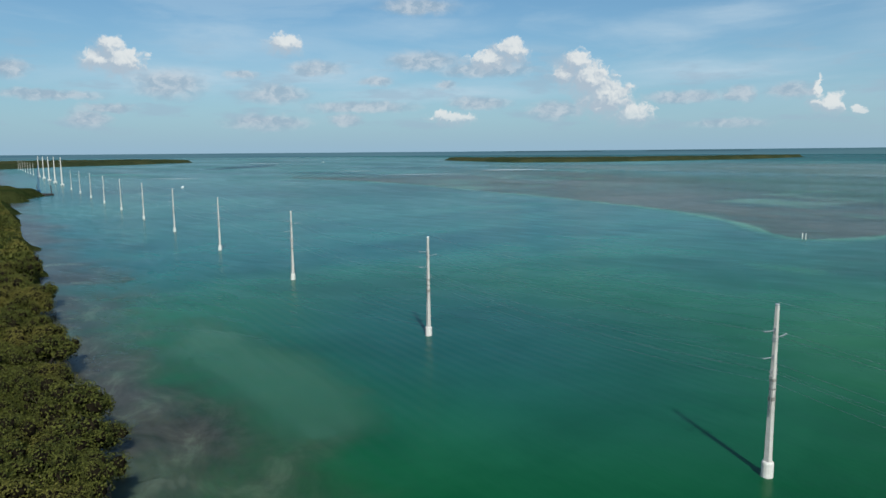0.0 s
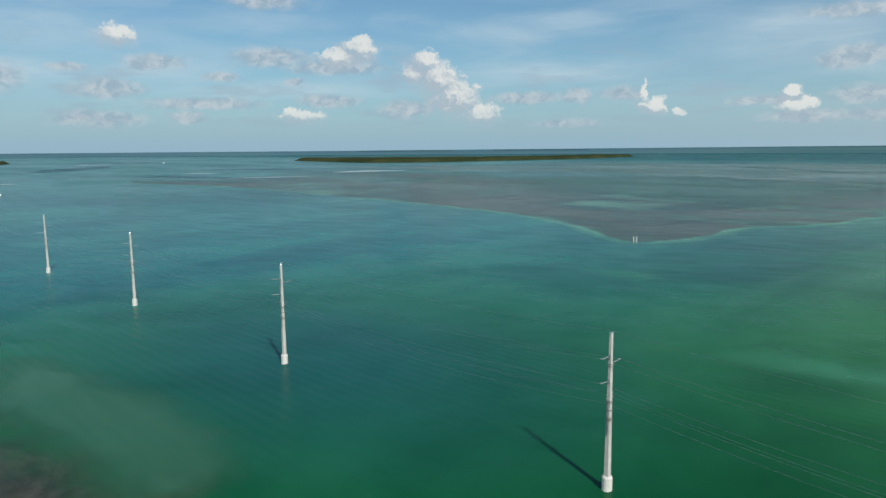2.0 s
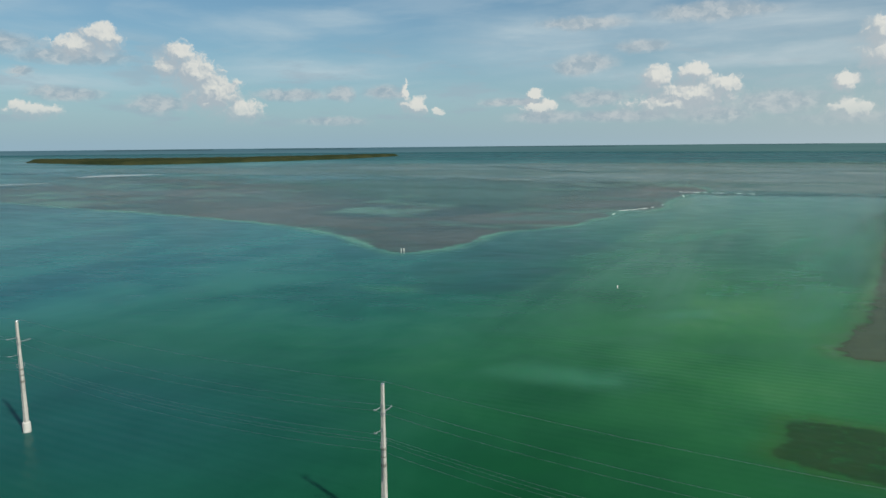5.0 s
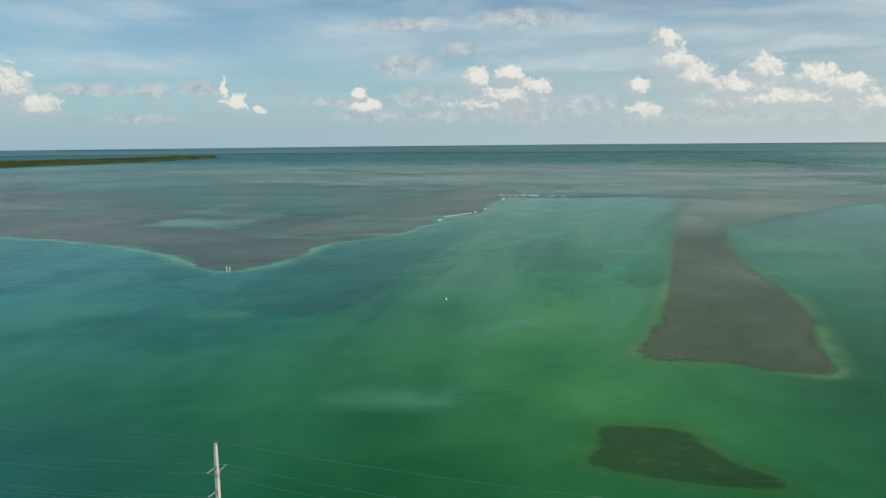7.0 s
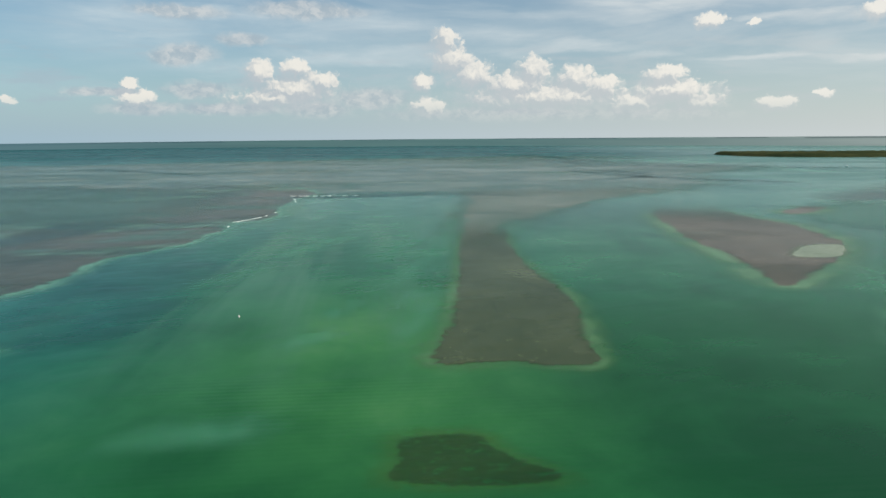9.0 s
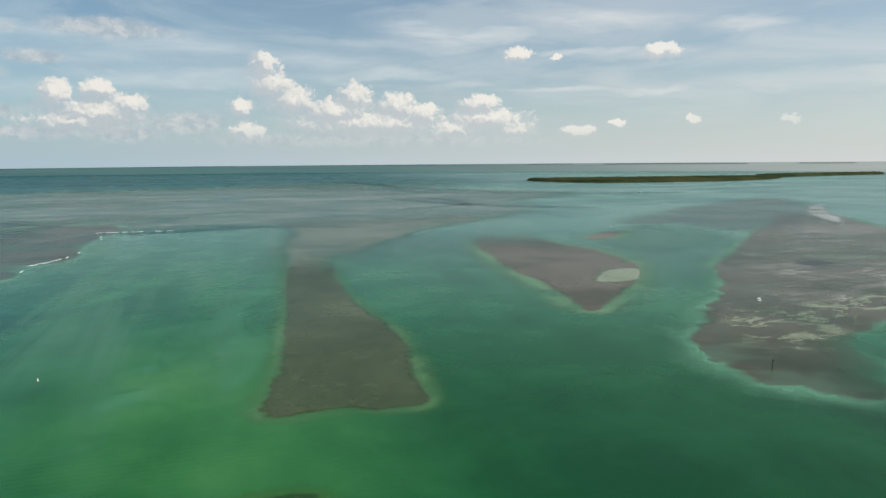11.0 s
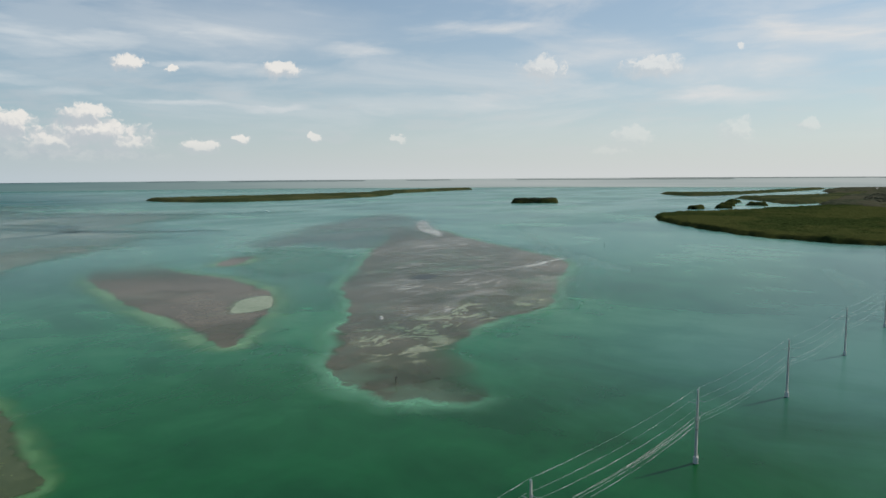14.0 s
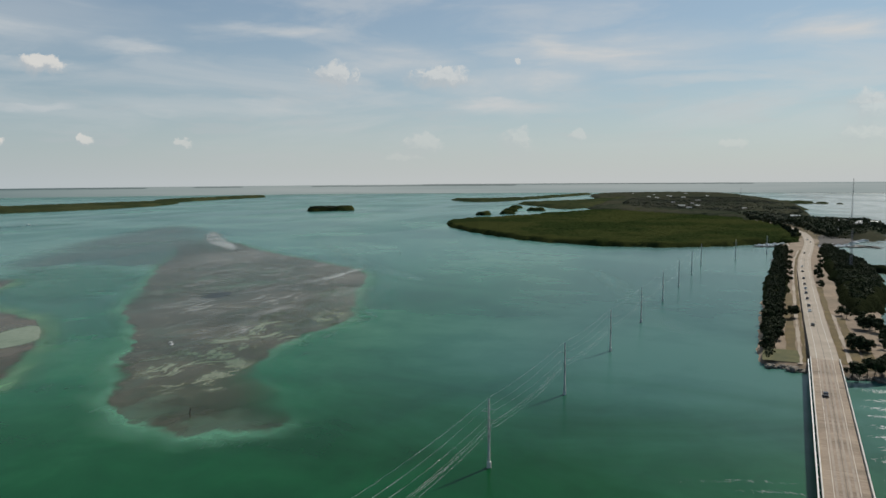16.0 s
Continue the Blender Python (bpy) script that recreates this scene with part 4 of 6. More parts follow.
make_woods("key", "wide low key covered by green mangrove scrub", [
    (1272, 560), (1200, 520), (1133, 475), (1029, 383), (951, 293), (910, 225), (892, 162), (899, 121), (934, 50), (985, -9), (1060, -44), (1150, -58), (1290, -48), (1420, -16), (1560, 30), (1800, 80), (1900, 300), (1750, 420), (1500, 480), (1350, 545)],
    6.0, 4.0, CANOPY, 4, lump=0.5, seed=7, base=0.3)
make_woods("wooded_shore", "dark wooded shore behind the key", [
    (1480, -30), (1300, -75), (1200, -92), (1110, -108), (1100, -150), (1250, -190), (1470, -200), (1640, -110), (2200, -120), (2700, -90), (3300, 0), (4200, 200), (4350, 560), (3800, 800), (2600, 500), (2000, 430), (1800, 300)],
    8, 12.0, SHADED_WOOD, 9, 0.5, seed=8)
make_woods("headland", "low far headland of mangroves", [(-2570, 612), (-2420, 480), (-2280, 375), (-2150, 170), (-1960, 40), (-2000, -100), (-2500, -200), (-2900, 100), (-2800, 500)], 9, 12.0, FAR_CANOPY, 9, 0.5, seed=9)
make_woods("mangrove_point", "low mangrove point on the near shore", [(-745, 34), (-700, 30), (-640, 15), (-620, -10), (-700, -60), (-800, -60), (-820, 10)], 7, 5.0, CANOPY, 10, seed=10)
make_woods("mangrove_isle", "low strip of mangrove behind the key", [(2770, 1200), (2520, 1010), (2600, 920), (2900, 890), (3850, 840), (3850, 900), (3000, 960), (2800, 1080)], 9, 14.0, FAR_CANOPY, 20, seed=11)
make_woods("mangrove_isle", "low strip of mangrove behind the key", [(2370, 760), (2150, 620), (1980, 500), (2200, 460), (3100, 500), (3050, 580), (2600, 640)], 9, 12.0, FAR_CANOPY, 20, seed=12)
make_woods("mangrove_isle", "thin dark strip of mangrove off the far shore", [(2480, -40), (2530, -80), (2620, -172), (2680, -170), (2660, -60)], 8, 9.0, FAR_CANOPY, 12, seed=13)
make_woods("mangrove_isle", "thin dark strip of mangrove off the far shore", [(2600, -192), (2625, -222), (2660, -220), (2650, -190)], 6, 7.0, FAR_CANOPY, 10, seed=14)
make_woods("mangrove_isle", "thin dark strip of mangrove off the far shore", [(2570, -240), (2578, -262), (2600, -262), (2600, -240)], 5, 6.0, FAR_CANOPY, 8, seed=15)
make_woods("mangrove_isle", "low wooded spit beside the far houses", [(2050, -60), (2085, -118), (2150, -120), (2180, -60)], 8, 9.0, FAR_CANOPY, 12, seed=16)
for k, (x, y, r) in enumerate(((1590, 600, 15), (1650, 612, 11), (1660, 560, 14), (1790, 600, 17), (1850, 545, 20), (2010, 660, 18), (1930, 640, 12))):
    make_woods("islet", "tiny round mangrove islet in calm water", [(x + r * math.cos(a) * 0.8, y + r * math.sin(a) * 1.2) for a in (0, 1.05, 2.1, 3.15, 4.2, 5.25)],
               9, 4.0, CANOPY, 7, seed=20 + k, category="islet")


# ---- the power line over the water ----
def make_pole():
    """A tapered square concrete pole on a round cap, with post insulators and brackets."""
    pole = empty("utility_pole", 0, 0)
    bm = bmesh.new()
    add_tube(bm, (0, 0, 1.9), (0, 0, 21.0), 0.50, 0.27, 4)
    bmesh.ops.rotate(bm, verts=bm.verts, cent=(0, 0, 0), matrix=Matrix.Rotation(radians(45), 3, "Z"))
    bmesh.ops.bevel(bm, geom=[e for e in bm.edges if abs(e.verts[0].co.z - e.verts[1].co.z) > 5], offset=0.05, segments=1, affect="EDGES")
    part("shaft", bm, CONCRETE_POLE, pole, "square tapered concrete shaft")
    bm = bmesh.new()
    add_tube(bm, (0, 0, -2.5), (0, 0, 1.75), 0.70, 0.70, 14)
    add_tube(bm, (0, 0, 1.75), (0, 0, 1.95), 0.70, 0.60, 14)
    part("foundation", bm, CAP_CONCRETE, pole, "round pale concrete footing in the water")
    for side, z in ((-1, 18.0), (1, 17.1), (-1, 14.8)):
        bm = bmesh.new()
        y0 = side * 0.26
        add_tube(bm, (0, y0, z), (0, y0 + side * 1.75, z + 0.12), 0.04, 0.035, 6)
        for k in range(7):
            add_tube(bm, (0, y0 + side * (0.25 + k * 0.2), z), (0, y0 + side * (0.31 + k * 0.2), z), 0.07, 0.06, 8)
        add_tube(bm, (0, y0 + side * 1.72, z + 0.1), (0, y0 + side * 1.9, z + 0.14), 0.1, 0.1, 8)
        ins = part("insulator", bm, INSULATOR, pole, "grey ribbed post insulator")
        bm = bmesh.new()
        add_box(bm, (0, side * 0.26, z), (0.4, 0.12, 0.5), 0.02)
        part("clamp", bm, STEEL, ins)
    bm = bmesh.new()
    add_box(bm, (0, 0, 17.05), (0.58, 0.58, 0.1), 0.01)
    add_box(bm, (0, 0, 16.75), (0.59, 0.59, 0.1), 0.01)
    part("band", bm, STEEL, pole, "dark steel bands")
    for z, h in ((12.0, 0.35), (10.9, 0.22), (9.7, 0.5)):
        bm = bmesh.new()
        w2 = 0.56 + 0.02 * (12 - z)
        add_box(bm, (0, 0, z), (w2, w2, h))
        part("stain", bm, STAIN, pole, "grey weathered stain")
    for z in (13.0, 12.5):
        bm = bmesh.new()
        add_box(bm, (0, 0, z), (0.1, 1.6, 0.08), 0.01)
        add_tube(bm, (0, -0.75, z), (0, -0.75, z + 0.22), 0.05, 0.04, 6)
        add_tube(bm, (0, 0.75, z), (0, 0.75, z + 0.22), 0.05, 0.04, 6)
        part("bracket", bm, STEEL, pole)
    bm = bmesh.new()
    add_box(bm, (0.1, -0.40, 10.0), (0.1, 0.06, 4.6), 0.01)
    part("conduit", bm, STEEL, pole, "dark grounding conduit")
    bm = bmesh.new()
    add_tube(bm, (0, 0, 21.0), (0, 0, 21.15), 0.28, 0.2, 8)
    add_tube(bm, (0.05, 0.1, 21.05), (0.05, 0.55, 21.2), 0.03, 0.03, 5)
    part("cap", bm, STEEL, pole)
    return tagged(pole, "pale concrete utility pole standing in the water", "utility pole", "poles of the power line")


def line_y(x):
    return float(np.interp(x, [-2000, -900, -357, -278, -200, -122, -45, 33, 111, 188, 267, 345, 424, 503, 580, 657, 735, 800, 866], [62, 72.5, 75.0, 75.3, 75.7, 75.7, 75.3, 70.5, 66.8, 63.7, 60.8, 57.6, 54.2, 51, 48, 44.5, 42, 12, -19]))


def line_turn(x):
    return math.degrees(math.atan2(line_y(x + 20) - line_y(x - 20), 40))


STEP = 77.85
near_x = [-356.7 - STEP * k for k in range(6, 0, -1)] + [-356.7, -278.3, -200.3, -122.1, -44.9, 32.7, 110.4, 188.2, 266.9, 345.4, 423.6, 502, 580, 657, 735, 800, 866]
first_pole = make_pole()
for k, x in enumerate(near_x):
    m = pose(x, line_y(x), 0, 0, 0, line_turn(x) if x < 760 else -24)
    if k == 0:
        first_pole.matrix_basis = m
    else:
        copy_thing(first_pole, m)


def make_crossing_pole():
    """The taller poles of the channel crossing, each on a wide footing."""
    pole = empty("crossing_pole", 0, 0)
    bm = bmesh.new()
    add_tube(bm, (0, 0, 2.4), (0, 0, 33.0), 0.85, 0.42, 8)
    part("shaft", bm, CAP_CONCRETE, pole)
    bm = bmesh.new()
    add_box(bm, (0, 0, 1.9), (6.5, 4.0, 1.4), 0.12)
    for px in (-2.4, 2.4):
        for py in (-1.2, 1.2):
            add_tube(bm, (px, py, -2.5), (px, py, 1.3), 0.45, 0.45, 8)
    part("footing", bm, CAP_CONCRETE, pole, "wide white footing on piles")
    for side, z in ((-1, 29.5), (1, 28.0), (-1, 26.0)):
        bm = bmesh.new()
        add_tube(bm, (0, side * 0.4, z), (0, side * 2.6, z + 0.15), 0.09, 0.07, 6)
        part("insulator", bm, INSULATOR, pole)
    return tagged(pole, "tall white pole on a wide footing", "utility pole", "crossing poles of the power line")


first = make_crossing_pole()
far_x = [-920, -1005, -1090, -1180, -1275]
for k, x in enumerate(far_x):
    m = pose(x, line_y(x), 0)
    if k == 0:
        first.matrix_basis = m
    else:
        copy_thing(first, m)
for x in (-1400, -1480, -1560, -1640, -1730, -1820, -1910):
    copy_thing(first_pole, pose(x, line_y(x), 0))


def make_wire(label, side, z, sag):
    """One wire over all the poles, with a shallow sag in each span."""
    curve = bpy.data.curves.new("overhead_wire", "CURVE")
    curve.dimensions, curve.bevel_depth, curve.bevel_resolution = "3D", 0.014, 1
    curve.materials.append(WIRE)
    xs = [x for x in near_x if x < 760]
    pts = []
    for a, b in zip(xs, xs[1:]):
        for k in range(10):
            t = k / 10
            x = a + (b - a) * t
            y = line_y(a) * (1 - t) + line_y(b) * t
            pts.append((x, y + side, z - sag * 4 * t * (1 - t)))
    spline = curve.splines.new("POLY")
    spline.points.add(len(pts) - 1)
    for p, co in zip(spline.points, pts):
        p.co = (*co, 1)
    return tagged(new("overhead_wire", curve), label, "wire", "wires of the power line")


make_wire("thin grey shield wire strung along the pole tops", 0.5, 21.2, 1.1)
for side, z in ((-2.2, 18.15), (2.2, 17.25), (-2.2, 14.95)):
    make_wire("grey aluminium conductor hanging from post insulators", side, z, 1.7)
for side, z in ((-0.75, 13.2), (0.75, 12.9), (-0.75, 12.0)):
    make_wire("pale communication cable slung low on the poles", side, z, 1.9)


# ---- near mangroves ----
# near-black hull colour standing in for the shade between leaf sprays
GAP_SHADE = grained("crown_gap_shade", (0.006, 0.006, 0.004), (0.020, 0.016, 0.010), 2.0, 0.95, spec=0.0)

def crown_mesh(seed, radius, tall, lobes, sprays, size):
    """Lobes of small leaf sprays over an inner hull, painted near-black as shade in the gaps."""
    rnd = random.Random(seed)
    verts, faces = [], []
    centres = []
    for k in range(lobes):
        a, r = rnd.uniform(0, 6.283), radius * 0.74 * math.sqrt(rnd.random())
        centres.append((Vector((r * math.cos(a), r * math.sin(a), tall * (rnd.uniform(0.50, 0.86) - 0.22 * (r / radius) ** 2))), radius * rnd.uniform(0.24, 0.46)))
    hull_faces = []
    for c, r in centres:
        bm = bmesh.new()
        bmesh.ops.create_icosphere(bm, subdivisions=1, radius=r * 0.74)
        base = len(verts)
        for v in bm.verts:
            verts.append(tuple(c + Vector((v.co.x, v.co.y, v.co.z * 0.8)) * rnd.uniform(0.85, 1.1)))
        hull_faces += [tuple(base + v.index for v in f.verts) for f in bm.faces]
        bm.free()
        for _ in range(sprays // lobes):
            d = Vector((rnd.gauss(0, 1), rnd.gauss(0, 1), rnd.gauss(0.35, 0.9))).normalized()
            p = c + Vector((d.x, d.y, d.z * 0.85)) * r * rnd.uniform(0.86, 1.16)
            n = (d + Vector((rnd.gauss(0, 0.5), rnd.gauss(0, 0.5), rnd.gauss(0.3, 0.5)))).normalized()
            u = n.orthogonal().normalized()
            u.rotate(Matrix.Rotation(rnd.uniform(0, 6.283), 3, n))
            v2 = n.cross(u)
            s = size * rnd.uniform(0.6, 1.25)
            b = len(verts)
            verts += [tuple(p - u * s), tuple(p - v2 * s * 0.5 + n * s * 0.15), tuple(p + u * s), tuple(p + v2 * s * 0.5 + n * s * 0.15)]
            faces.append((b, b + 1, b + 2, b + 3))
    return verts, faces + hull_faces, len(faces)


def make_tree(name, seed, radius, tall, sprays, size, leaves, label, category, group, lobes=9):
    tree = empty(name, 0, 0)
    bm = bmesh.new()
    rnd = random.Random(seed)
    add_tube(bm, (0, 0, -0.3), (0.1, 0.05, tall * 0.5), 0.16, 0.09, 6)
    for k in range(5):
        a = k * 1.257 + rnd.uniform(-0.3, 0.3)
        add_tube(bm, (0.08, 0.04, tall * 0.32), (radius * 0.55 * math.cos(a), radius * 0.55 * math.sin(a), tall * 0.62), 0.08, 0.03, 5)
        add_tube(bm, (0.9 * math.cos(a), 0.9 * math.sin(a), -0.3), (0.05, 0.03, tall * 0.22), 0.04, 0.05, 5)
    part("trunk", bm, BARK, tree)
    v, f, leafy = crown_mesh(seed, radius, tall, lobes, sprays, size)
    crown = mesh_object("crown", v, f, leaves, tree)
    crown.data.materials.append(GAP_SHADE)
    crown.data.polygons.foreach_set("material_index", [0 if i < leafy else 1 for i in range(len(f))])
    return tagged(tree, label, category, group)


rnd = random.Random(5)
kinds = [make_tree("mangrove_tree", 11 + k, 3.2 + 0.35 * (k % 3), 6.4 + 0.6 * (k % 2), 3600, 0.16, LEAVES, "dense green mangrove tree on the muddy shore", "tree", "mangroves of the near shore", 17) for k in range(5)]
placed = 0
for k in range(44):
    x = -56 - k * 4.3
    for row, y in enumerate((6.0, 2.4, -1.4, -5.2, -9.2)):
        bay = 2.2 * math.sin(x * 0.12) + 1.6 * math.sin(x * 0.31 + 1.0)
        m = pose(x + rnd.uniform(-1.1, 1.1), y + (bay if row == 0 else bay * 0.5) + rnd.uniform(-0.8, 0.8), 0.1, rnd.uniform(-5, 5), rnd.uniform(-5, 5), rnd.uniform(0, 360))
        m = m @ Matrix.Diagonal((*(rnd.uniform(0.8, 1.25),) * 2, rnd.uniform(0.62, 1.36), 1))
        if placed < len(kinds):
            kinds[placed].matrix_basis = m
        else:
            ob = copy_thing(kinds[rnd.randrange(len(kinds))], pose(0, 0, 0))
            ob.matrix_basis = m
        placed += 1


def make_leafy_bank(name, label, outline, tall, mat, count, size, seed, category="mangroves"):
    """A bank of scrub too thick to count: leaf sprays over a lumpy hull, in one mesh."""
    r = np.random.default_rng(seed)
    line = rounded(outline, 4)
    lo, hi = line.min(0), line.max(0)
    x, y = r.uniform(lo[0], hi[0], count * 2), r.uniform(lo[1], hi[1], count * 2)
    d = inside_by(line, x, y)
    keep = d > 0
    x, y, d = x[keep][:count], y[keep][:count], d[keep][:count]
    cell = 3.4
    lump = lattice_noise(x / cell, y / cell, seed) * 0.55 + lattice_noise(x / 11, y / 11, seed + 1) * 0.45
    top = tall * (0.55 + 0.6 * lump) * np.clip(d / 3.5, 0.12, 1) ** 0.45
    z = top * np.where(d < 3.0, r.uniform(0.15, 1.0, len(x)), r.uniform(0.86, 1.03, len(x)))
    p = np.stack([x, y, z], 1)
    n = np.stack([r.normal(0, 0.75, len(x)), r.normal(0, 0.75, len(x)), np.abs(r.normal(0.8, 0.4, len(x)))], 1)
    n /= np.linalg.norm(n, axis=1)[:, None]
    u = np.cross(n, r.normal(0, 1, n.shape))
    u /= np.linalg.norm(u, axis=1)[:, None]
    v = np.cross(n, u)
    s = (size * r.uniform(0.6, 1.3, len(x)))[:, None]
    quads = np.stack([p - u * s, p - v * s * 0.55, p + u * s, p + v * s * 0.55], 1).reshape(-1, 3)
    ob = mesh_object(name, quads.tolist(), np.arange(len(quads)).reshape(-1, 4).tolist(), mat)
    return tagged(ob, label, category, kind="stuff")


SHORE_FAR = [(-240, 10), (-300, 12), (-360, 11), (-430, 12), (-520, 10), (-600, 6), (-640, -4), (-600, -20), (-430, -22), (-300, -20), (-240, -16)]
make_woods("mangrove_thicket", "thick mangrove scrub along the shore", SHORE_FAR, 5.0, 3.0, CANOPY, 5, seed=30, category="mangroves")
make_leafy_bank("mangrove_scrub", "thick mangrove scrub along the shore", SHORE_FAR, 6.8, LEAVES, 60000, 0.45, 31)
make_woods("shore_ground", "dark muddy ground under the mangroves", [(-40, 2), (-60, 5), (-150, 6), (-245, 6), (-250, -20), (-150, -24), (-50, -22), (-34, -10)], 0.5, 4.0,
           grained("dark_mud", (0.03, 0.025, 0.02), (0.07, 0.06, 0.045), 0.3, 0.9), 8, seed=33, category="shore")


# ---- bridge, causeway and road ----


def deck_material():
    """Concrete worn in bands across the deck, with fine grain."""
    m, n, b = material("worn_bridge_concrete", 0.85, 0.0, 0.3)
    place = n.add("ShaderNodeTexCoord", out=3)
    across = n.noise(n.vec("MULTIPLY", place, (0.9, 0.05, 1.0)), 0.8, 5.0, 0.7)
    broad, fine = n.noise(place, 0.1, 4.0, 0.6), n.noise(place, 2.5, 3.0, 0.6)
    f = n.math("ADD", n.math("ADD", n.math("MULTIPLY", across, 0.4), n.math("MULTIPLY", broad, 0.4)), n.math("MULTIPLY", fine, 0.2))
    m.node_tree.links.new(n.ramp(f, [(0.34, (0.115, 0.083, 0.058)), (0.5, (0.245, 0.186, 0.134)), (0.64, (0.34, 0.268, 0.196))]), b.inputs["Base Color"])
    return m


ROAD_CONCRETE = deck_material()
ASPHALT = grained("pale_worn_asphalt", (0.24, 0.20, 0.155), (0.36, 0.30, 0.235), 0.1, 0.9, fine=12)
WHITE_PAINT = grained("worn_white_paint", (0.55, 0.54, 0.50), (0.75, 0.74, 0.70), 0.5, 0.7)
PARAPET = grained("pale_parapet_concrete", (0.45, 0.42, 0.37), (0.62, 0.59, 0.53), 0.3, 0.85)
RUBBER_MARK = grained("dark_tyre_marks", (0.10, 0.085, 0.07), (0.18, 0.15, 0.12), 0.2, 0.9)
SAND = grained("dry_sand_and_gravel", (0.125, 0.090, 0.058), (0.275, 0.205, 0.138), 0.06, 0.95, fine=9)
GRASS = grained("dry_olive_grass", (0.060, 0.042, 0.012), (0.135, 0.092, 0.028), 0.12, 0.95, fine=10)
ROCK = grained("grey_riprap_rock", (0.085, 0.068, 0.052), (0.27, 0.235, 0.19), 0.6, 0.9, bump=0.5)
WHITE_BOAT = plain("white_boat_paint", (0.75, 0.76, 0.76), 0.3)
DARK_GLASS = plain("dark_glass", (0.02, 0.022, 0.025), 0.08)
BLACK_RUBBER = plain("black_rubber", (0.02, 0.02, 0.02), 0.8)
WHITE_ROOF = grained("white_metal_roof", (0.42, 0.42, 0.41), (0.58, 0.58, 0.57), 0.2, 0.5)
GREY_ROOF = grained("grey_shingle_roof", (0.20, 0.20, 0.20), (0.36, 0.35, 0.34), 0.3, 0.8)
WALL_PAINT = grained("weathered_wall_paint", (0.40, 0.38, 0.34), (0.60, 0.57, 0.52), 0.3, 0.8)
DOCK_WOOD = grained("grey_dock_planks", (0.045, 0.040, 0.034), (0.12, 0.105, 0.09), 0.6, 0.9)
TOWER_PAINT = plain("dull_tower_steel", (0.22, 0.20, 0.20), 0.6, 0.3)


def road_centre(x):
    xs = [-200, 190, 341, 388, 461, 558, 694, 800, 899, 980, 1048, 1120, 1186, 1345, 1492, 1760, 2300, 3000]
    ys = [-14.4, -30.2, -36.6, -38.2, -40.2, -43.2, -47.6, -53.5, -62, -68.5, -72, -73.5, -71, -51, -14, 20, 90, 180]
    return float(np.interp(x, xs, ys))


def road_height(x):
    return float(np.interp(x, [-200, 330, 350, 430, 940, 1010, 1100, 1300, 3000], [6.3, 6.3, 6.1, 4.0, 3.2, 3.0, 2.8, 2.8, 4.0]))


def ribbon(name, x0, x1, left, right, up, material_, step=8.0, thick=0.0, parent=None, label=""):
    """A strip that follows the road, from left to right of its middle (metres)."""
    count = max(2, int((x1 - x0) / step) + 1)
    xs = np.linspace(x0, x1, count)
    bm = bmesh.new()
    rows = []
    for x in xs:
        slope = (road_centre(x + 4) - road_centre(x - 4)) / 8
        n = Vector((-slope, 1, 0)).normalized()
        c = Vector((x, road_centre(x), road_height(x) + up))
        row = [c + n * left, c + n * right]
        if thick:
            row += [row[1] - Vector((0, 0, thick)), row[0] - Vector((0, 0, thick))]
        rows.append([bm.verts.new(p) for p in row])
    for a, b in zip(rows, rows[1:]):
        k = len(a)
        for i in range(k if thick else 1):
            bm.faces.new((a[i], a[(i + 1) % k], b[(i + 1) % k], b[i]))
    if thick:
        bm.faces.new(rows[0][::-1])
        bm.faces.new(rows[-1])
    bmesh.ops.recalc_face_normals(bm, faces=bm.faces)
    return part(name, bm, material_, parent, label)


WHEEL_TRACK = grained("worn_wheel_track", (0.19, 0.15, 0.115), (0.34, 0.28, 0.22), 0.09, 0.85, fine=10)
BRIDGE_W, BRIDGE_E = -60.0, 342.0
bridge = empty("bridge", 190, road_centre(190), 0)
bridge.matrix_basis = Matrix()
tagged(bridge, "long low concrete road bridge over the channel", "bridge")
# deck in separate spans
span = 18.0
x = BRIDGE_W
while x < BRIDGE_E - 1:
    ribbon("deck_span", x + 0.06, min(x + span, BRIDGE_E), 5.85, -5.85, 0, ROAD_CONCRETE, 9.0, 0.9, bridge)
    x += span
ribbon("parapet", BRIDGE_W, BRIDGE_E, 5.85, 5.5, 0.85, PARAPET, 9.0, 0.86, bridge, "pale concrete parapet")
ribbon("parapet", BRIDGE_W, BRIDGE_E, -5.5, -5.85, 0.85, PARAPET, 9.0, 0.86, bridge, "pale concrete parapet")
ribbon("edge_line", BRIDGE_W, BRIDGE_E, 3.11, 3.0, 0.012, PARAPET, 9.0, 0, bridge, "white painted edge line")
ribbon("edge_line", BRIDGE_W, BRIDGE_E, -3.0, -3.11, 0.012, PARAPET, 9.0, 0, bridge, "white painted edge line")
for lane in (0.8, 2.3, -0.8, -2.3):
    ribbon("wheel_track", BRIDGE_W, BRIDGE_E, lane + 0.3, lane - 0.3, 0.006, WHEEL_TRACK, 9.0, 0, bridge)
ribbon("centre_seam", BRIDGE_W, BRIDGE_E, 0.12, -0.12, 0.009, RUBBER_MARK, 9.0, 0, bridge, "dark centre seam")
x = BRIDGE_W + span
while x < BRIDGE_E - 1:
    c = road_centre(x)
    bm = bmesh.new()
    add_box(bm, (x, c, 4.4), (1.5, 11.0, 1.1), 0.06)
    for off in (-4.4, -1.5, 1.5, 4.4):
        add_tube(bm, (x, c + off, -2.5), (x, c + off, 3.9), 0.5, 0.5, 10)
    part("pier", bm, PARAPET, bridge, "concrete pier with round columns")
    x += span
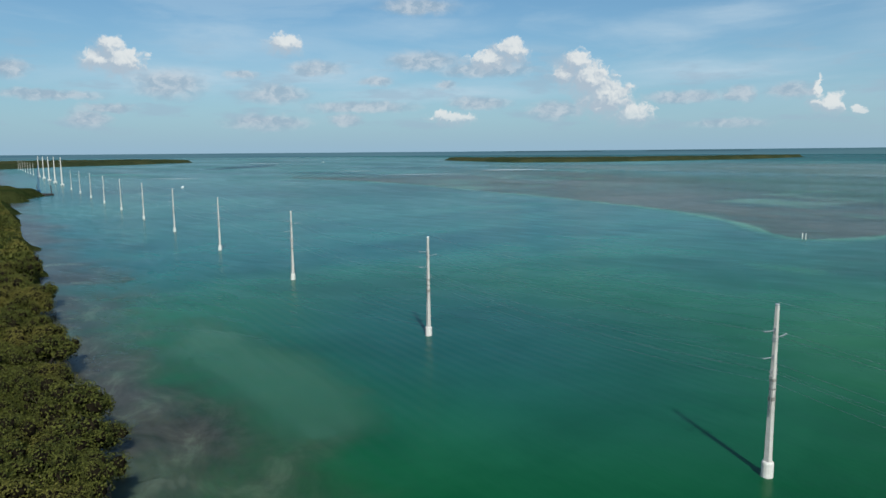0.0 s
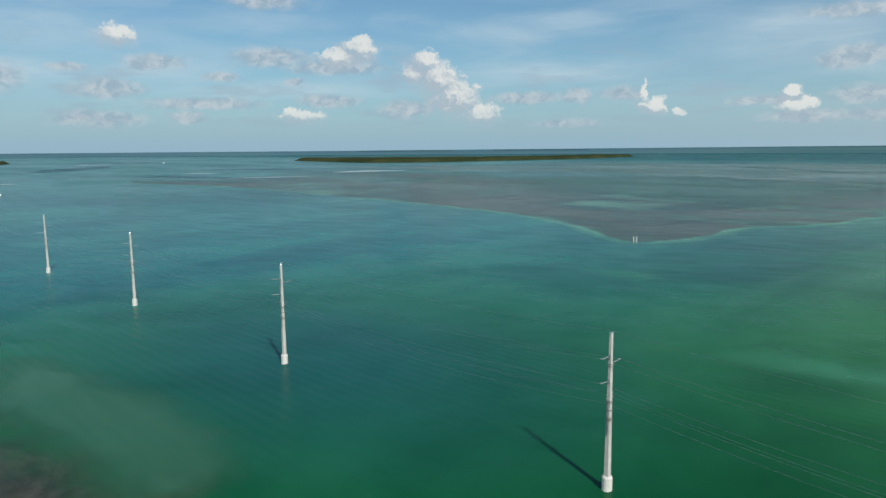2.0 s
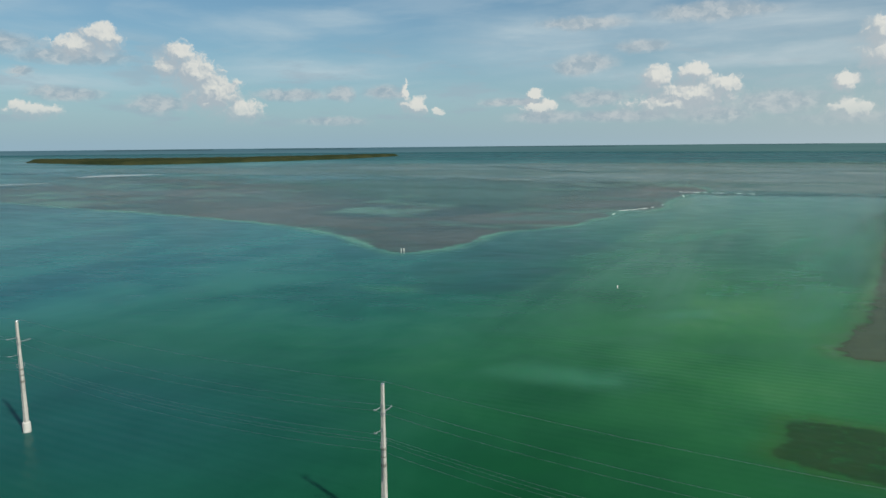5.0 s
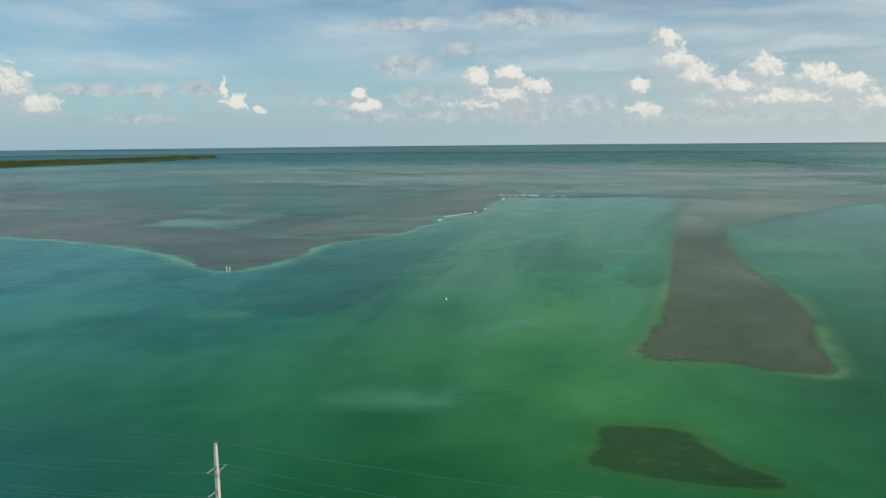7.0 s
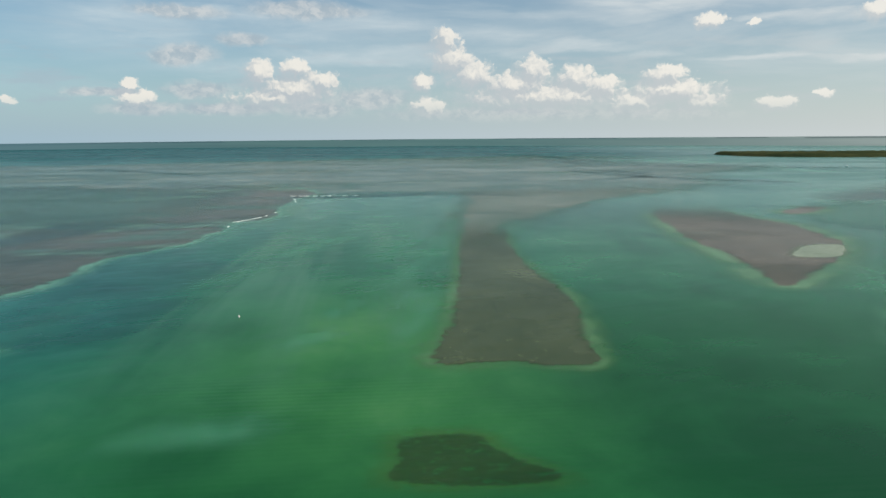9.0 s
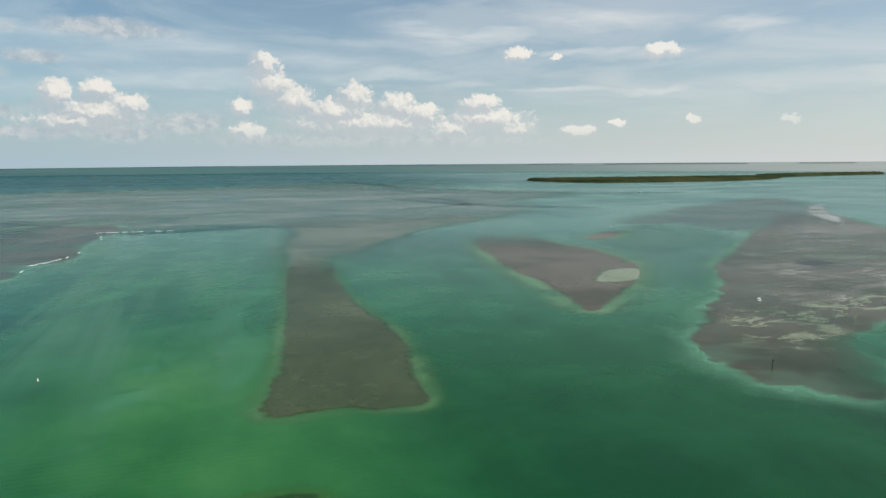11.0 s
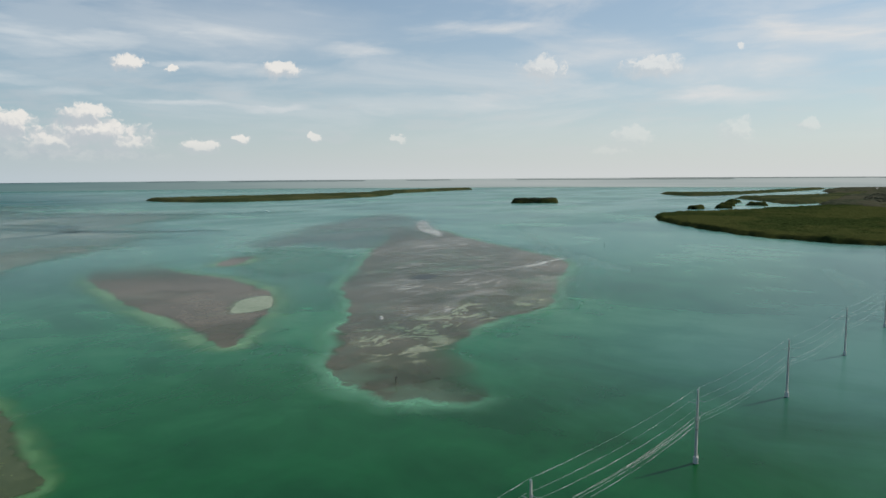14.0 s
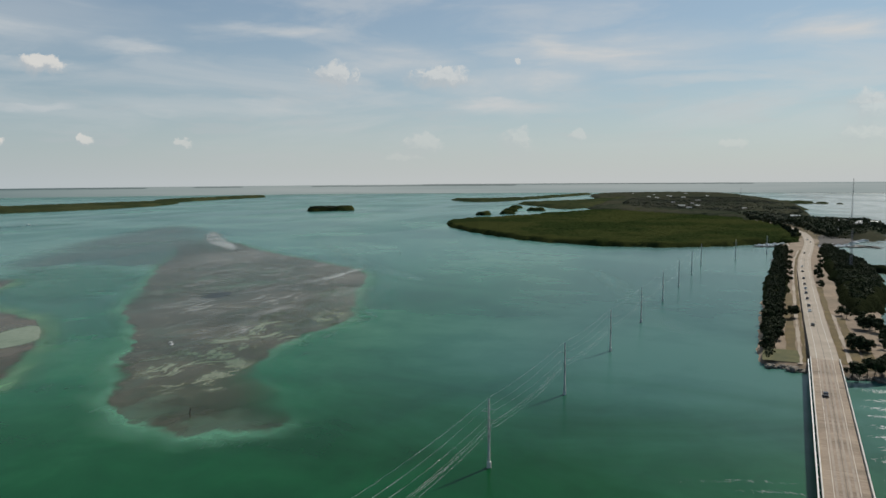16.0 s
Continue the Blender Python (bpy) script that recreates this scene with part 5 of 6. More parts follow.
for off in (-4.8, -2.4, 0.0, 2.4, 4.8):
    ribbon("girder", BRIDGE_W, BRIDGE_E, off + 0.3, off - 0.3, -0.9, PARAPET, 18.0, 0.7, bridge)
# the white water main that hangs beside the deck
ribbon("pipe_shelf", BRIDGE_W, BRIDGE_E, 6.75, 6.35, -0.3, WHITE_PAINT, 9.0, 0.45, bridge, "white water main beside the deck")
x = BRIDGE_W + 4
while x < BRIDGE_E:
    bm = bmesh.new()
    add_box(bm, (x, road_centre(x) + 6.25, 5.7), (0.3, 1.0, 0.25), 0.02)
    part("pipe_bracket", bm, PARAPET, bridge)
    x += span / 2

# the causeway
SPIT = [(342, -44), (341, -30), (345, -18), (354, -11.5), (404, -11), (515, -13.5), (700, -21), (860, -27), (945, -30), (1010, -45), (1060, -50), (1100, -70), (1060, -90), (980, -78), (905, -90),
        (776, -101), (700, -101), (628, -98), (525, -82), (450, -74), (376, -67), (340, -58)]


def make_ground(name, label, outline, z, cell, mat, rim=4.0, seed=60):
    outline = rounded(outline, 4)
    lo, hi = outline.min(0) - cell, outline.max(0) + 2 * cell
    xs, ys = np.arange(lo[0], hi[0], cell), np.arange(lo[1], hi[1], cell)
    gx, gy = np.meshgrid(xs, ys)
    gx, gy = gx.ravel(), gy.ravel()
    d = inside_by(outline, gx, gy) + (lattice_noise(gx / 6, gy / 6, seed) - 0.5) * 3
    h = np.where(d > -cell, z * np.clip((d + 1) / rim, -0.4, 1) + 0.12 * (lattice_noise(gx / 5, gy / 5, seed + 1) - 0.5), -1.0)
    nx = len(xs)
    j, i = np.meshgrid(np.arange(len(ys) - 1), np.arange(nx - 1), indexing="ij")
    a = (j * nx + i).ravel()
    quad = np.stack([a, a + 1, a + nx + 1, a + nx], 1)
    quad = quad[(h[quad] > 0).any(1)]
    used = np.unique(quad)
    index = np.zeros(len(h), int)
    index[used] = np.arange(len(used))
    return tagged(mesh_object(name, np.stack([gx, gy, h], 1)[used].tolist(), index[quad].tolist(), mat, smooth=True), label, "ground", kind="structure")


make_ground("ground", "sandy causeway ground with gravel lots", SPIT, 2.2, 3.0, SAND)
make_ground("ground", "low sandy ground beside the coast road", [(975, -50), (1060, -50), (1200, -52), (1330, -40), (1480, 0), (1560, 0), (1480, -40), (1340, -78), (1200, -100), (1100, -108), (1040, -96), (985, -80)], 2.1, 4.0, GRASS, seed=64)
make_ground("quay", "dark trodden quay of the marina", [(985, -80), (1000, -100), (1040, -116), (1110, -136), (1160, -154), (1210, -152), (1190, -100), (1100, -84), (1040, -81), (1000, -77)], 2.5, 3.0,
            grained("dark_quay_ground", (0.030, 0.026, 0.022), (0.085, 0.074, 0.062), 0.09, 0.95), seed=66)
make_woods("roadside_wood", "dark mangroves between the key and the road", [(996, -46), (1010, -34), (1060, -36), (1120, -46), (1190, -52), (1190, -60), (1100, -63), (1040, -61), (1005, -55)], 4.5, 3.0, CANOPY, 4, 0.5, seed=67, base=1.2, category="wood")
ribbon_road = ribbon("road", BRIDGE_E, 2300, 5.6, -5.6, 0.02, ASPHALT, 8.0, 3.0)
tagged(ribbon_road, "pale worn two-lane coast road curving over the causeway", "road", kind="structure")
for off in (3.1, -3.1):
    tagged(ribbon("road_edge_line", BRIDGE_E, 1100, off + 0.07, off - 0.07, 0.032, PARAPET), "worn white edge line on the road", "road marking", kind="structure")
tagged(ribbon("road_centre_line", BRIDGE_E, 1100, 0.1, -0.1, 0.032, RUBBER_MARK), "dark worn centre line on the road", "road marking", kind="structure")


def verge(name, label, x0, x1, left, right, mat, up=0.06):
    """A strip beside the road, level with the causeway ground."""
    bm = bmesh.new()
    rows = []
    for x in np.linspace(x0, x1, max(3, int((x1 - x0) / 7))):
        wob = 0.9 * math.sin(x * 0.11) + 0.5 * math.sin(x * 0.37)
        c = road_centre(x)
        top = min(road_height(x) - 0.25, 2.35) if x > 360 else 2.35
        rows.append([bm.verts.new((x, c + left + wob * 0.4, top + up)), bm.verts.new((x, c + right - wob * 0.4, top + up))])
    for a, b in zip(rows, rows[1:]):
        bm.faces.new((a[0], a[1], b[1], b[0]))
    bmesh.ops.recalc_face_normals(bm, faces=bm.faces)
    return tagged(part(name, bm, mat), label, "verge", kind="structure")


verge("grass_verge", "dry brown-green grass strip beside the road", 352, 560, 15.5, 10.8, GRASS)
verge("grass_verge", "narrow dry grass strip at the road's edge", 350, 900, 8.4, 6.6, GRASS)
verge("grass_verge", "dry olive grass strip at the road's edge", 352, 600, -6.6, -10.0, GRASS)
verge("grass_verge", "brown grass strip between path and gravel", 350, 470, -12.0, -16.2, GRASS)
verge("footpath", "pale concrete footpath along the road", 345, 900, 10.2, 8.7, ASPHALT, 0.1)
verge("footpath", "pale concrete footpath along the road", 350, 480, -10.2, -11.6, ASPHALT, 0.1)
verge("grass_verge", "olive grass on the ocean side of the bridge end", 345, 392, -17.0, -22.0, GRASS, 0.03)
verge("grass_bank", "green grass above the rocky shore by the bridge", 347, 372, 25.0, 10.0, grained("green_grass", (0.040, 0.045, 0.012), (0.105, 0.098, 0.030), 0.2, 0.95), 0.12)


# rocks along the shore at the bridge's end
def make_rock(seed, size):
    bm = bmesh.new()
    bmesh.ops.create_icosphere(bm, subdivisions=2, radius=size)
    for v in bm.verts:
        n = noise.noise(v.co * 1.1 + Vector((seed * 3.1, 0, 0)))
        v.co = Vector((v.co.x * 1.25, v.co.y, v.co.z * 0.7)) * (1 + 0.45 * n)
    ob = part("rock", bm, ROCK)
    return tagged(ob, "grey limestone boulder of the shore riprap", "rock", "riprap by the bridge")


rnd = random.Random(17)
rocks = [make_rock(k, 1.0) for k in range(4)]
spots = []
for k in range(60):
    t = rnd.random()
    if k < 34:
        spots.append((342 + rnd.uniform(-2.5, 4.0) - 2 * math.sin(t * 3.14), -14 - 16 * t))
    else:
        spots.append((338 + rnd.uniform(-4, 6), -44.5 - 14 * t))
for k, (x, y) in enumerate(spots):
    m = pose(x, y, rnd.uniform(0.1, 1.4), 0, 0, rnd.uniform(0, 360)) @ Matrix.Scale(rnd.uniform(0.6, 1.5), 4)
    if k < 4:
        rocks[k].matrix_basis = m
    else:
        copy_thing(rocks[k % 4], pose(0, 0, 0)).matrix_basis = m

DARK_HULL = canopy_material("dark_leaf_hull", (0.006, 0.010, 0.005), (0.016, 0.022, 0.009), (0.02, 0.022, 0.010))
# trees of the causeway
tree_kinds = [make_tree("shore_tree", 40 + k, 3.4, 6.5 + 0.6 * k, 900, 0.42, DARK_LEAVES, "dark leafy shore tree on the causeway", "tree", "trees of the causeway", 9) for k in range(4)]
rnd = random.Random(23)
tree_spots = []
for k in range(66):
    x = 372 + k * 8.2
    edge = float(np.interp(x, [372, 404, 515, 700, 860, 945], [-13.5, -13.5, -16, -23, -29, -33]))
    inner = float(np.interp(x, [372, 430, 508, 645, 696, 902], [-17, -22, -25, -30, -32, -41]))
    for f in (0.1, 0.85) if inner < edge - 5 else (0.3,):
        tree_spots.append((x + rnd.uniform(-2, 2), edge + (inner - edge) * f + rnd.uniform(-1, 1), rnd.uniform(0.8, 1.15)))
for x, y in ((478, -30.5), (621, -33.5), (657, -34), (700, -36), (744, -38), (790, -40), (843, -43), (598, -54), (612, -54), (640, -56), (658, -56), (690, -58), (720, -61), (760, -65),
             (800, -68), (850, -72), (479, -56), (470, -58), (448, -67), (455, -68), (381, -56.5), (385, -58), (350, -60), (358, -63), (366, -65), (392, -66), (404, -68), (418, -70), (432, -71), (470, -66), (380, -66)):
    tree_spots.append((x, y, rnd.uniform(0.75, 1.1)))
# two round clumps and a hedge on the ocean side of the bridge's end, a lone tree beside the path
for x, y in ((382, -52), (384, -55), (381, -58), (386, -53), (437, -63), (440, -66), (435, -68), (442, -63), (331, -46), (333, -49), (335, -52), (337, -55), (339, -58), (341, -61), (459, -28), (462, -29)):
    tree_spots.append((x, y, rnd.uniform(1.0, 1.25)))
for k, (x, y, s) in enumerate(tree_spots):
    m = pose(x, y, 1.6 if y < -15 else 0.6, 0, 0, rnd.uniform(0, 360)) @ Matrix.Scale(s, 4)
    if k < len(tree_kinds):
        tree_kinds[k].matrix_basis = m
    else:
        copy_thing(tree_kinds[k % 4], pose(0, 0, 0)).matrix_basis = m
WOOD_R = [(905, -74), (800, -72), (700, -68), (640, -66), (560, -63), (500, -63), (486, -66), (500, -72), (530, -84), (628, -99), (720, -103), (780, -101), (880, -92), (930, -82)]
HEDGE = [(351, -14), (358, -12.5), (404, -12.5), (515, -14.5), (700, -22), (860, -28), (940, -32), (920, -40), (800, -37), (696, -33), (600, -29), (508, -25.5), (430, -22.5), (384, -18.5), (360, -17)]
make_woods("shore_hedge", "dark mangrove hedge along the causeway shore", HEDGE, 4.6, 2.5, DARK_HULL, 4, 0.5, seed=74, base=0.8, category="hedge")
make_leafy_bank("shore_hedge_leaves", "dark leaves of the causeway hedge", HEDGE, 7.0, DARK_LEAVES, 45000, 0.6, 75, "hedge")
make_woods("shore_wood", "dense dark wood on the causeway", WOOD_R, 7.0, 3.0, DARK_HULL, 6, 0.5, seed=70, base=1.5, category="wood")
make_leafy_bank("shore_wood_leaves", "dense dark leaves over the causeway wood", WOOD_R, 10.5, DARK_LEAVES, 60000, 0.7, 71, "wood")


make_leafy_bank("islet_leaves", "dark tree crowns of the small islet", ISLET, 15.0, FAR_LEAVES, 5000, 1.3, 80, "islet")
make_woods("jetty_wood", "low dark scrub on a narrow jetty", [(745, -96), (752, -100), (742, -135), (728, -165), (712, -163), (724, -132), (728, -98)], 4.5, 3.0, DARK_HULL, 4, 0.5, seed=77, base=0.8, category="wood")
MARINA_WOOD = [(1096, -100), (1180, -98), (1300, -84), (1420, -62), (1500, -60), (1560, -90), (1500, -190), (1400, -204), (1260, -192), (1130, -152), (1100, -128)]
make_leafy_bank("marina_wood", "dark coastal trees round the marina buildings", MARINA_WOOD, 11.0, DARK_LEAVES, 16000, 1.7, 78, "wood")


SETTLED = [(1330, -66), (1500, -16), (1800, 70), (2050, 330), (2600, 430), (3000, 420), (3100, 80), (2200, -100), (1640, -96), (1500, -70)]
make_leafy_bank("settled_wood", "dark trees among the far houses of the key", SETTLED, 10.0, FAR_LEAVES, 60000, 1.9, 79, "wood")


# ---- cars ----
def car_paint(name, colour):
    return plain(name, colour, 0.25, 0.2)


def make_car(paint, label):
    car = empty("car", 0, 0)
    bm = bmesh.new()
    prof = [(-2.2, 0.35), (-2.25, 0.85), (-1.5, 0.95), (-0.9, 1.42), (0.7, 1.45), (1.35, 0.98), (2.15, 0.85), (2.2, 0.38)]
    side = [[bm.verts.new((x, s * (0.9 if z < 1.1 else 0.72), z)) for x, z in prof] for s in (-1, 1)]
    bm.faces.new(side[0])
    bm.faces.new(side[1][::-1])
    for i in range(len(prof)):
        j = (i + 1) % len(prof)
        bm.faces.new((side[0][j], side[0][i], side[1][i], side[1][j]))
    bmesh.ops.recalc_face_normals(bm, faces=bm.faces)
    body = part("body", bm, paint, car)
    bm = bmesh.new()
    add_box(bm, (1.07, 0, 1.2), (0.06, 1.4, 0.44), 0, Matrix.Rotation(radians(-54), 4, "Y"))
    part("windscreen", bm, DARK_GLASS, body)
    bm = bmesh.new()
    add_box(bm, (-1.24, 0, 1.19), (0.06, 1.4, 0.5), 0, Matrix.Rotation(radians(52), 4, "Y"))
    part("rear_window", bm, DARK_GLASS, body)
    for sx in (-1.35, 1.35):
        for sy in (-0.82, 0.82):
            bm = bmesh.new()
            add_tube(bm, (sx, sy - 0.1, 0.34), (sx, sy + 0.1, 0.34), 0.34, 0.34, 12)
            part("wheel", bm, BLACK_RUBBER, car)
    return tagged(car, label, "car", "cars on the road")


paints = [("dark_car_paint", (0.03, 0.03, 0.035), "dark grey car driving on the coast road"), ("white_car_paint", (0.7, 0.7, 0.68), "white car driving on the coast road"),
          ("silver_car_paint", (0.4, 0.41, 0.42), "silver car driving on the coast road"), ("black_car_paint", (0.015, 0.015, 0.018), "black car driving on the coast road")]
models = [make_car(car_paint(n, c), lab) for n, c, lab in paints]
cars = [(283, 1.8, 0), (431, 1.8, 3), (478, 1.8, 1), (497, 1.8, 0), (527, 1.8, 3), (553, 1.9, 0), (576, 1.8, 2), (600, 1.8, 3), (634, 1.8, 0), (681, 1.8, 3), (720, 1.8, 1), (852, 1.8, 0), (1008, -1.8, 3), (1044, 1.8, 2)]
used_models = set()
for x, lane, k in cars:
    slope = math.degrees(math.atan2(road_centre(x + 4) - road_centre(x - 4), 8))
    m = pose(x, road_centre(x) + lane, road_height(x) + 0.03, 0, 0, slope + (180 if lane > 0 else 0))
    if k in used_models:
        copy_thing(models[k], m)
    else:
        models[k].matrix_basis = m
        used_models.add(k)


# ---- marina, houses and masts on the key ----
def make_boat(length, label):
    boat = empty("motorboat", 0, 0)
    bm = bmesh.new()
    w = length * 0.17
    ring = [(-0.5, 1), (-0.5, -1), (0.1, -1), (0.35, -0.6), (0.5, 0), (0.35, 0.6), (0.1, 1)]
    low = [bm.verts.new((x * length * 0.94, y * w * 0.7, 0.0)) for x, y in ring]
    top = [bm.verts.new((x * length, y * w, length * 0.12)) for x, y in ring]
    for i in range(7):
        j = (i + 1) % 7
        bm.faces.new((low[i], low[j], top[j], top[i]))
    bm.faces.new(top)
    bm.faces.new(low[::-1])
    bmesh.ops.recalc_face_normals(bm, faces=bm.faces)
    part("hull", bm, WHITE_BOAT, boat, "white hull")
    bm = bmesh.new()
    add_box(bm, (0.02 * length, 0, length * 0.17), (length * 0.28, w * 1.1, length * 0.11), 0.05 * w)
    cabin = part("cabin", bm, WHITE_BOAT, boat)
    bm = bmesh.new()
    add_box(bm, (0.165 * length, 0, length * 0.18), (0.04, w, length * 0.05))
    part("windscreen", bm, DARK_GLASS, cabin)
    return tagged(boat, label, "boat", "boats of the marina")


boat_kinds = [make_boat(8.0, "small white motorboat moored at the marina"), make_boat(12.0, "white cabin cruiser moored at the marina")]
rnd = random.Random(31)
berths = [(958 + 1.2 * k, -9 - 5.0 * k) for k in range(9)] + [(966 + 3.2 * k, -79 - 3.6 * k) for k in range(8)] + [(966 + 6 * k, -12 - 4.5 * k) for k in range(8)] + [(1006 + rnd.uniform(-16, 14), -88 - 3.6 * k) for k in range(9)] + [(1042 + 9 * k, -122 - 3.6 * k) for k in range(7)]
for k, (x, y) in enumerate(berths):
    m = pose(x, y, 0.0, 0, 0, rnd.uniform(60, 120))
    if k < 2:
        boat_kinds[k].matrix_basis = m
    else:
        copy_thing(boat_kinds[k % 2], m)


def make_dock(x0, y0, x1, y1, wide):
    dock = empty("dock", 0, 0)
    d = Vector((x1 - x0, y1 - y0, 0))
    bm = bmesh.new()
    turn = Matrix.Rotation(math.atan2(d.y, d.x), 4, "Z")
    add_box(bm, ((x0 + x1) / 2, (y0 + y1) / 2, 1.0), (d.length, wide, 0.25), 0.02, turn)
    part("walkway", bm, DOCK_WOOD, dock)
    for k in range(int(d.length / 6) + 1):
        p = Vector((x0, y0, 0)) + d * (k * 6 / d.length)
        bm = bmesh.new()
        add_tube(bm, (p.x, p.y, -2), (p.x, p.y, 1.8), 0.18, 0.18, 8)
        part("pile", bm, DOCK_WOOD, dock)
    return tagged(dock, "weathered timber dock on piles at the marina", "dock", "docks of the marina")


make_dock(953, -4, 964, -52, 3.5)
make_dock(960, -76, 984, -106, 4.0)
make_dock(986, -110, 999, -144, 10.0)
make_dock(960, -8, 1010, -44, 3.0)
make_dock(1030, -92, 1000, -124, 3.0)
make_dock(1012, -122, 982, -146, 9.0)
make_dock(1080, -128, 1060, -160, 3.0)
make_dock(985, -18, 948, -14, 2.5)


def make_house(x, y, wide, deep, tall, turn, roof):
    house = empty("house", x, y, float(np.interp(x, [900, 1300, 1800, 4000], [1.0, 2.5, 2.0, 2.0])), turn)
    bm = bmesh.new()
    add_box(bm, (0, 0, tall / 2), (wide, deep, tall))
    wall = part("wall", bm, WALL_PAINT, house)
    bm = bmesh.new()
    a = [bm.verts.new((sx * (wide / 2 + 0.6), sy * (deep / 2 + 0.6), tall)) for sx, sy in ((-1, -1), (1, -1), (1, 1), (-1, 1))]
    r = [bm.verts.new((-wide / 2 - 0.4, 0, tall + deep * 0.22)), bm.verts.new((wide / 2 + 0.4, 0, tall + deep * 0.22))]
    for f in ((a[0], a[1], r[1], r[0]), (a[2], a[3], r[0], r[1]), (a[1], a[2], r[1]), (a[3], a[0], r[0]), (a[3], a[2], a[1], a[0])):
        bm.faces.new(f)
    part("roof", bm, roof, house, "pale metal roof")
    n = max(2, int(wide / 4))
    for k in range(n):
        bm = bmesh.new()
        add_box(bm, (-wide / 2 + (k + 0.5) * wide / n, -deep / 2 - 0.02, tall * 0.55), (1.4, 0.08, 1.3))
        add_box(bm, (-wide / 2 + (k + 0.5) * wide / n, deep / 2 + 0.02, tall * 0.55), (1.4, 0.08, 1.3))
        part("window", bm, DARK_GLASS, wall)
    return tagged(house, "pale low building with a light metal roof", "house", "buildings of the key")


rnd = random.Random(41)
for x, y, wide in ((1232, -121, 18), (1262, -136, 24), (1300, -150, 22), (1352, -170, 26), (1392, -182, 30), (1180, -112, 14), (1440, -150, 16), (1520, -120, 16), (1600, -80, 18)):
    make_house(x, y, wide, wide * 0.4, 5.0 + rnd.random() * 2, rnd.uniform(70, 110), WHITE_ROOF)
for k in range(17):
    x = 1900 + 2300 * rnd.random() ** 1.3
    y = float(np.interp(x, [1900, 2600, 4200], [40, 130, 420])) + rnd.uniform(-70, 210) * x / 3000
    make_house(x, y, rnd.uniform(8, 17), 8, 6.5 + rnd.random() * 3, rnd.uniform(60, 120), WHITE_ROOF if rnd.random() < 0.6 else GREY_ROOF)


def make_mast(name, label, x, y, base, tall, half, sections):
    """A slim lattice mast: three legs with rings and diagonals."""
    mast = empty(name, x, y, base)
    corner = [Vector((half * math.cos(a), half * math.sin(a), 0)) for a in (0, 2.094, 4.189)]
    taper = lambda z: 1 - 0.55 * z / tall
    for c in corner:
        bm = bmesh.new()
        add_tube(bm, c, c * taper(tall) + Vector((0, 0, tall)), 0.14, 0.1, 5)
        part("leg", bm, TOWER_PAINT, mast)
    for k in range(sections):
        z0, z1 = tall * k / sections, tall * (k + 1) / sections
        bm = bmesh.new()
        for i in range(3):
            a, b = corner[i], corner[(i + 1) % 3]
            add_tube(bm, a * taper(z0) + Vector((0, 0, z0)), b * taper(z1) + Vector((0, 0, z1)), 0.07, 0.07, 4)
            add_tube(bm, a * taper(z1) + Vector((0, 0, z1)), b * taper(z1) + Vector((0, 0, z1)), 0.06, 0.06, 4)
        part("brace", bm, TOWER_PAINT, mast)
    return tagged(mast, label, "mast")


make_mast("radio_mast", "tall slim lattice radio mast above the houses", 1622, -183, 2.0, 82, 1.6, 22)
make_mast("radio_mast", "distant lattice radio mast on the key", 3100, 55, 4.0, 45, 1.6, 12)
make_mast("lattice_tower", "slim lattice tower among the causeway trees", 700, -84, 2.0, 38, 1.5, 12)
PALM = leaf_material("palm_fronds", (0.015, 0.022, 0.010), (0.040, 0.050, 0.020), (0.05, 0.05, 0.02))
palm_kinds = [make_tree("coast_tree", 60 + k, 4.0, 10.0 + k, 420, 0.8, PALM, "dark coast tree beside the marina houses", "tree", "trees by the marina", 7) for k in range(2)]
road_trees = [(x, road_centre(x) + side * rnd.uniform(10, 20)) for x in range(1060, 1700, 16) for side in (-1, 1) if not (side < 0 and x < 1100)]
spots = road_trees + [(1090 + 11 * k + rnd.uniform(-4, 4), -96 - 3.0 * k + rnd.uniform(-14, 8)) for k in range(26)] + [(1250 + 14 * k + rnd.uniform(-5, 5), -186 + rnd.uniform(-4, 10)) for k in range(18)]
for k, (x, y) in enumerate(spots):
    m = pose(x, y, 2.0, 0, 0, rnd.uniform(0, 360)) @ Matrix.Scale(rnd.uniform(0.8, 1.3), 4)
    if k < 2:
        palm_kinds[k].matrix_basis = m
    else:
        copy_thing(palm_kinds[k % 2], pose(0, 0, 0)).matrix_basis = m


# ---- small things on the water ----
def make_beacon(x, y, twin, label):
    beacon = empty("channel_marker", x, y)
    for dx in ((-0.75, 0.75) if twin else (0.0,)):
        bm = bmesh.new()
        add_tube(bm, (dx, 0, -1.5), (dx, 0, 2.3 if twin else 3.0), 0.2, 0.17, 8)
        post = part("post", bm, WHITE_PAINT if twin else DOCK_WOOD, beacon)
        bm = bmesh.new()
        if twin:
            add_tube(bm, (dx, 0, 2.3), (dx, 0, 2.5), 0.24, 0.05, 8)
        else:
            add_box(bm, (dx, -0.2, 2.7), (0.8, 0.06, 0.8), 0.01)
        part("cap" if twin else "board", bm, WHITE_PAINT if twin else BLACK_RUBBER, post)
    return tagged(beacon, label, "channel marker")


make_beacon(-163.8, 291.5, True, "pair of white posts marking the edge of the bank")
make_beacon(661, 415, False, "dark day marker on a post beyond the reef")
make_beacon(714, 370, False, "dark day marker on a post in the channel")
make_beacon(187, 180, False, "dark post standing on the reef bank")


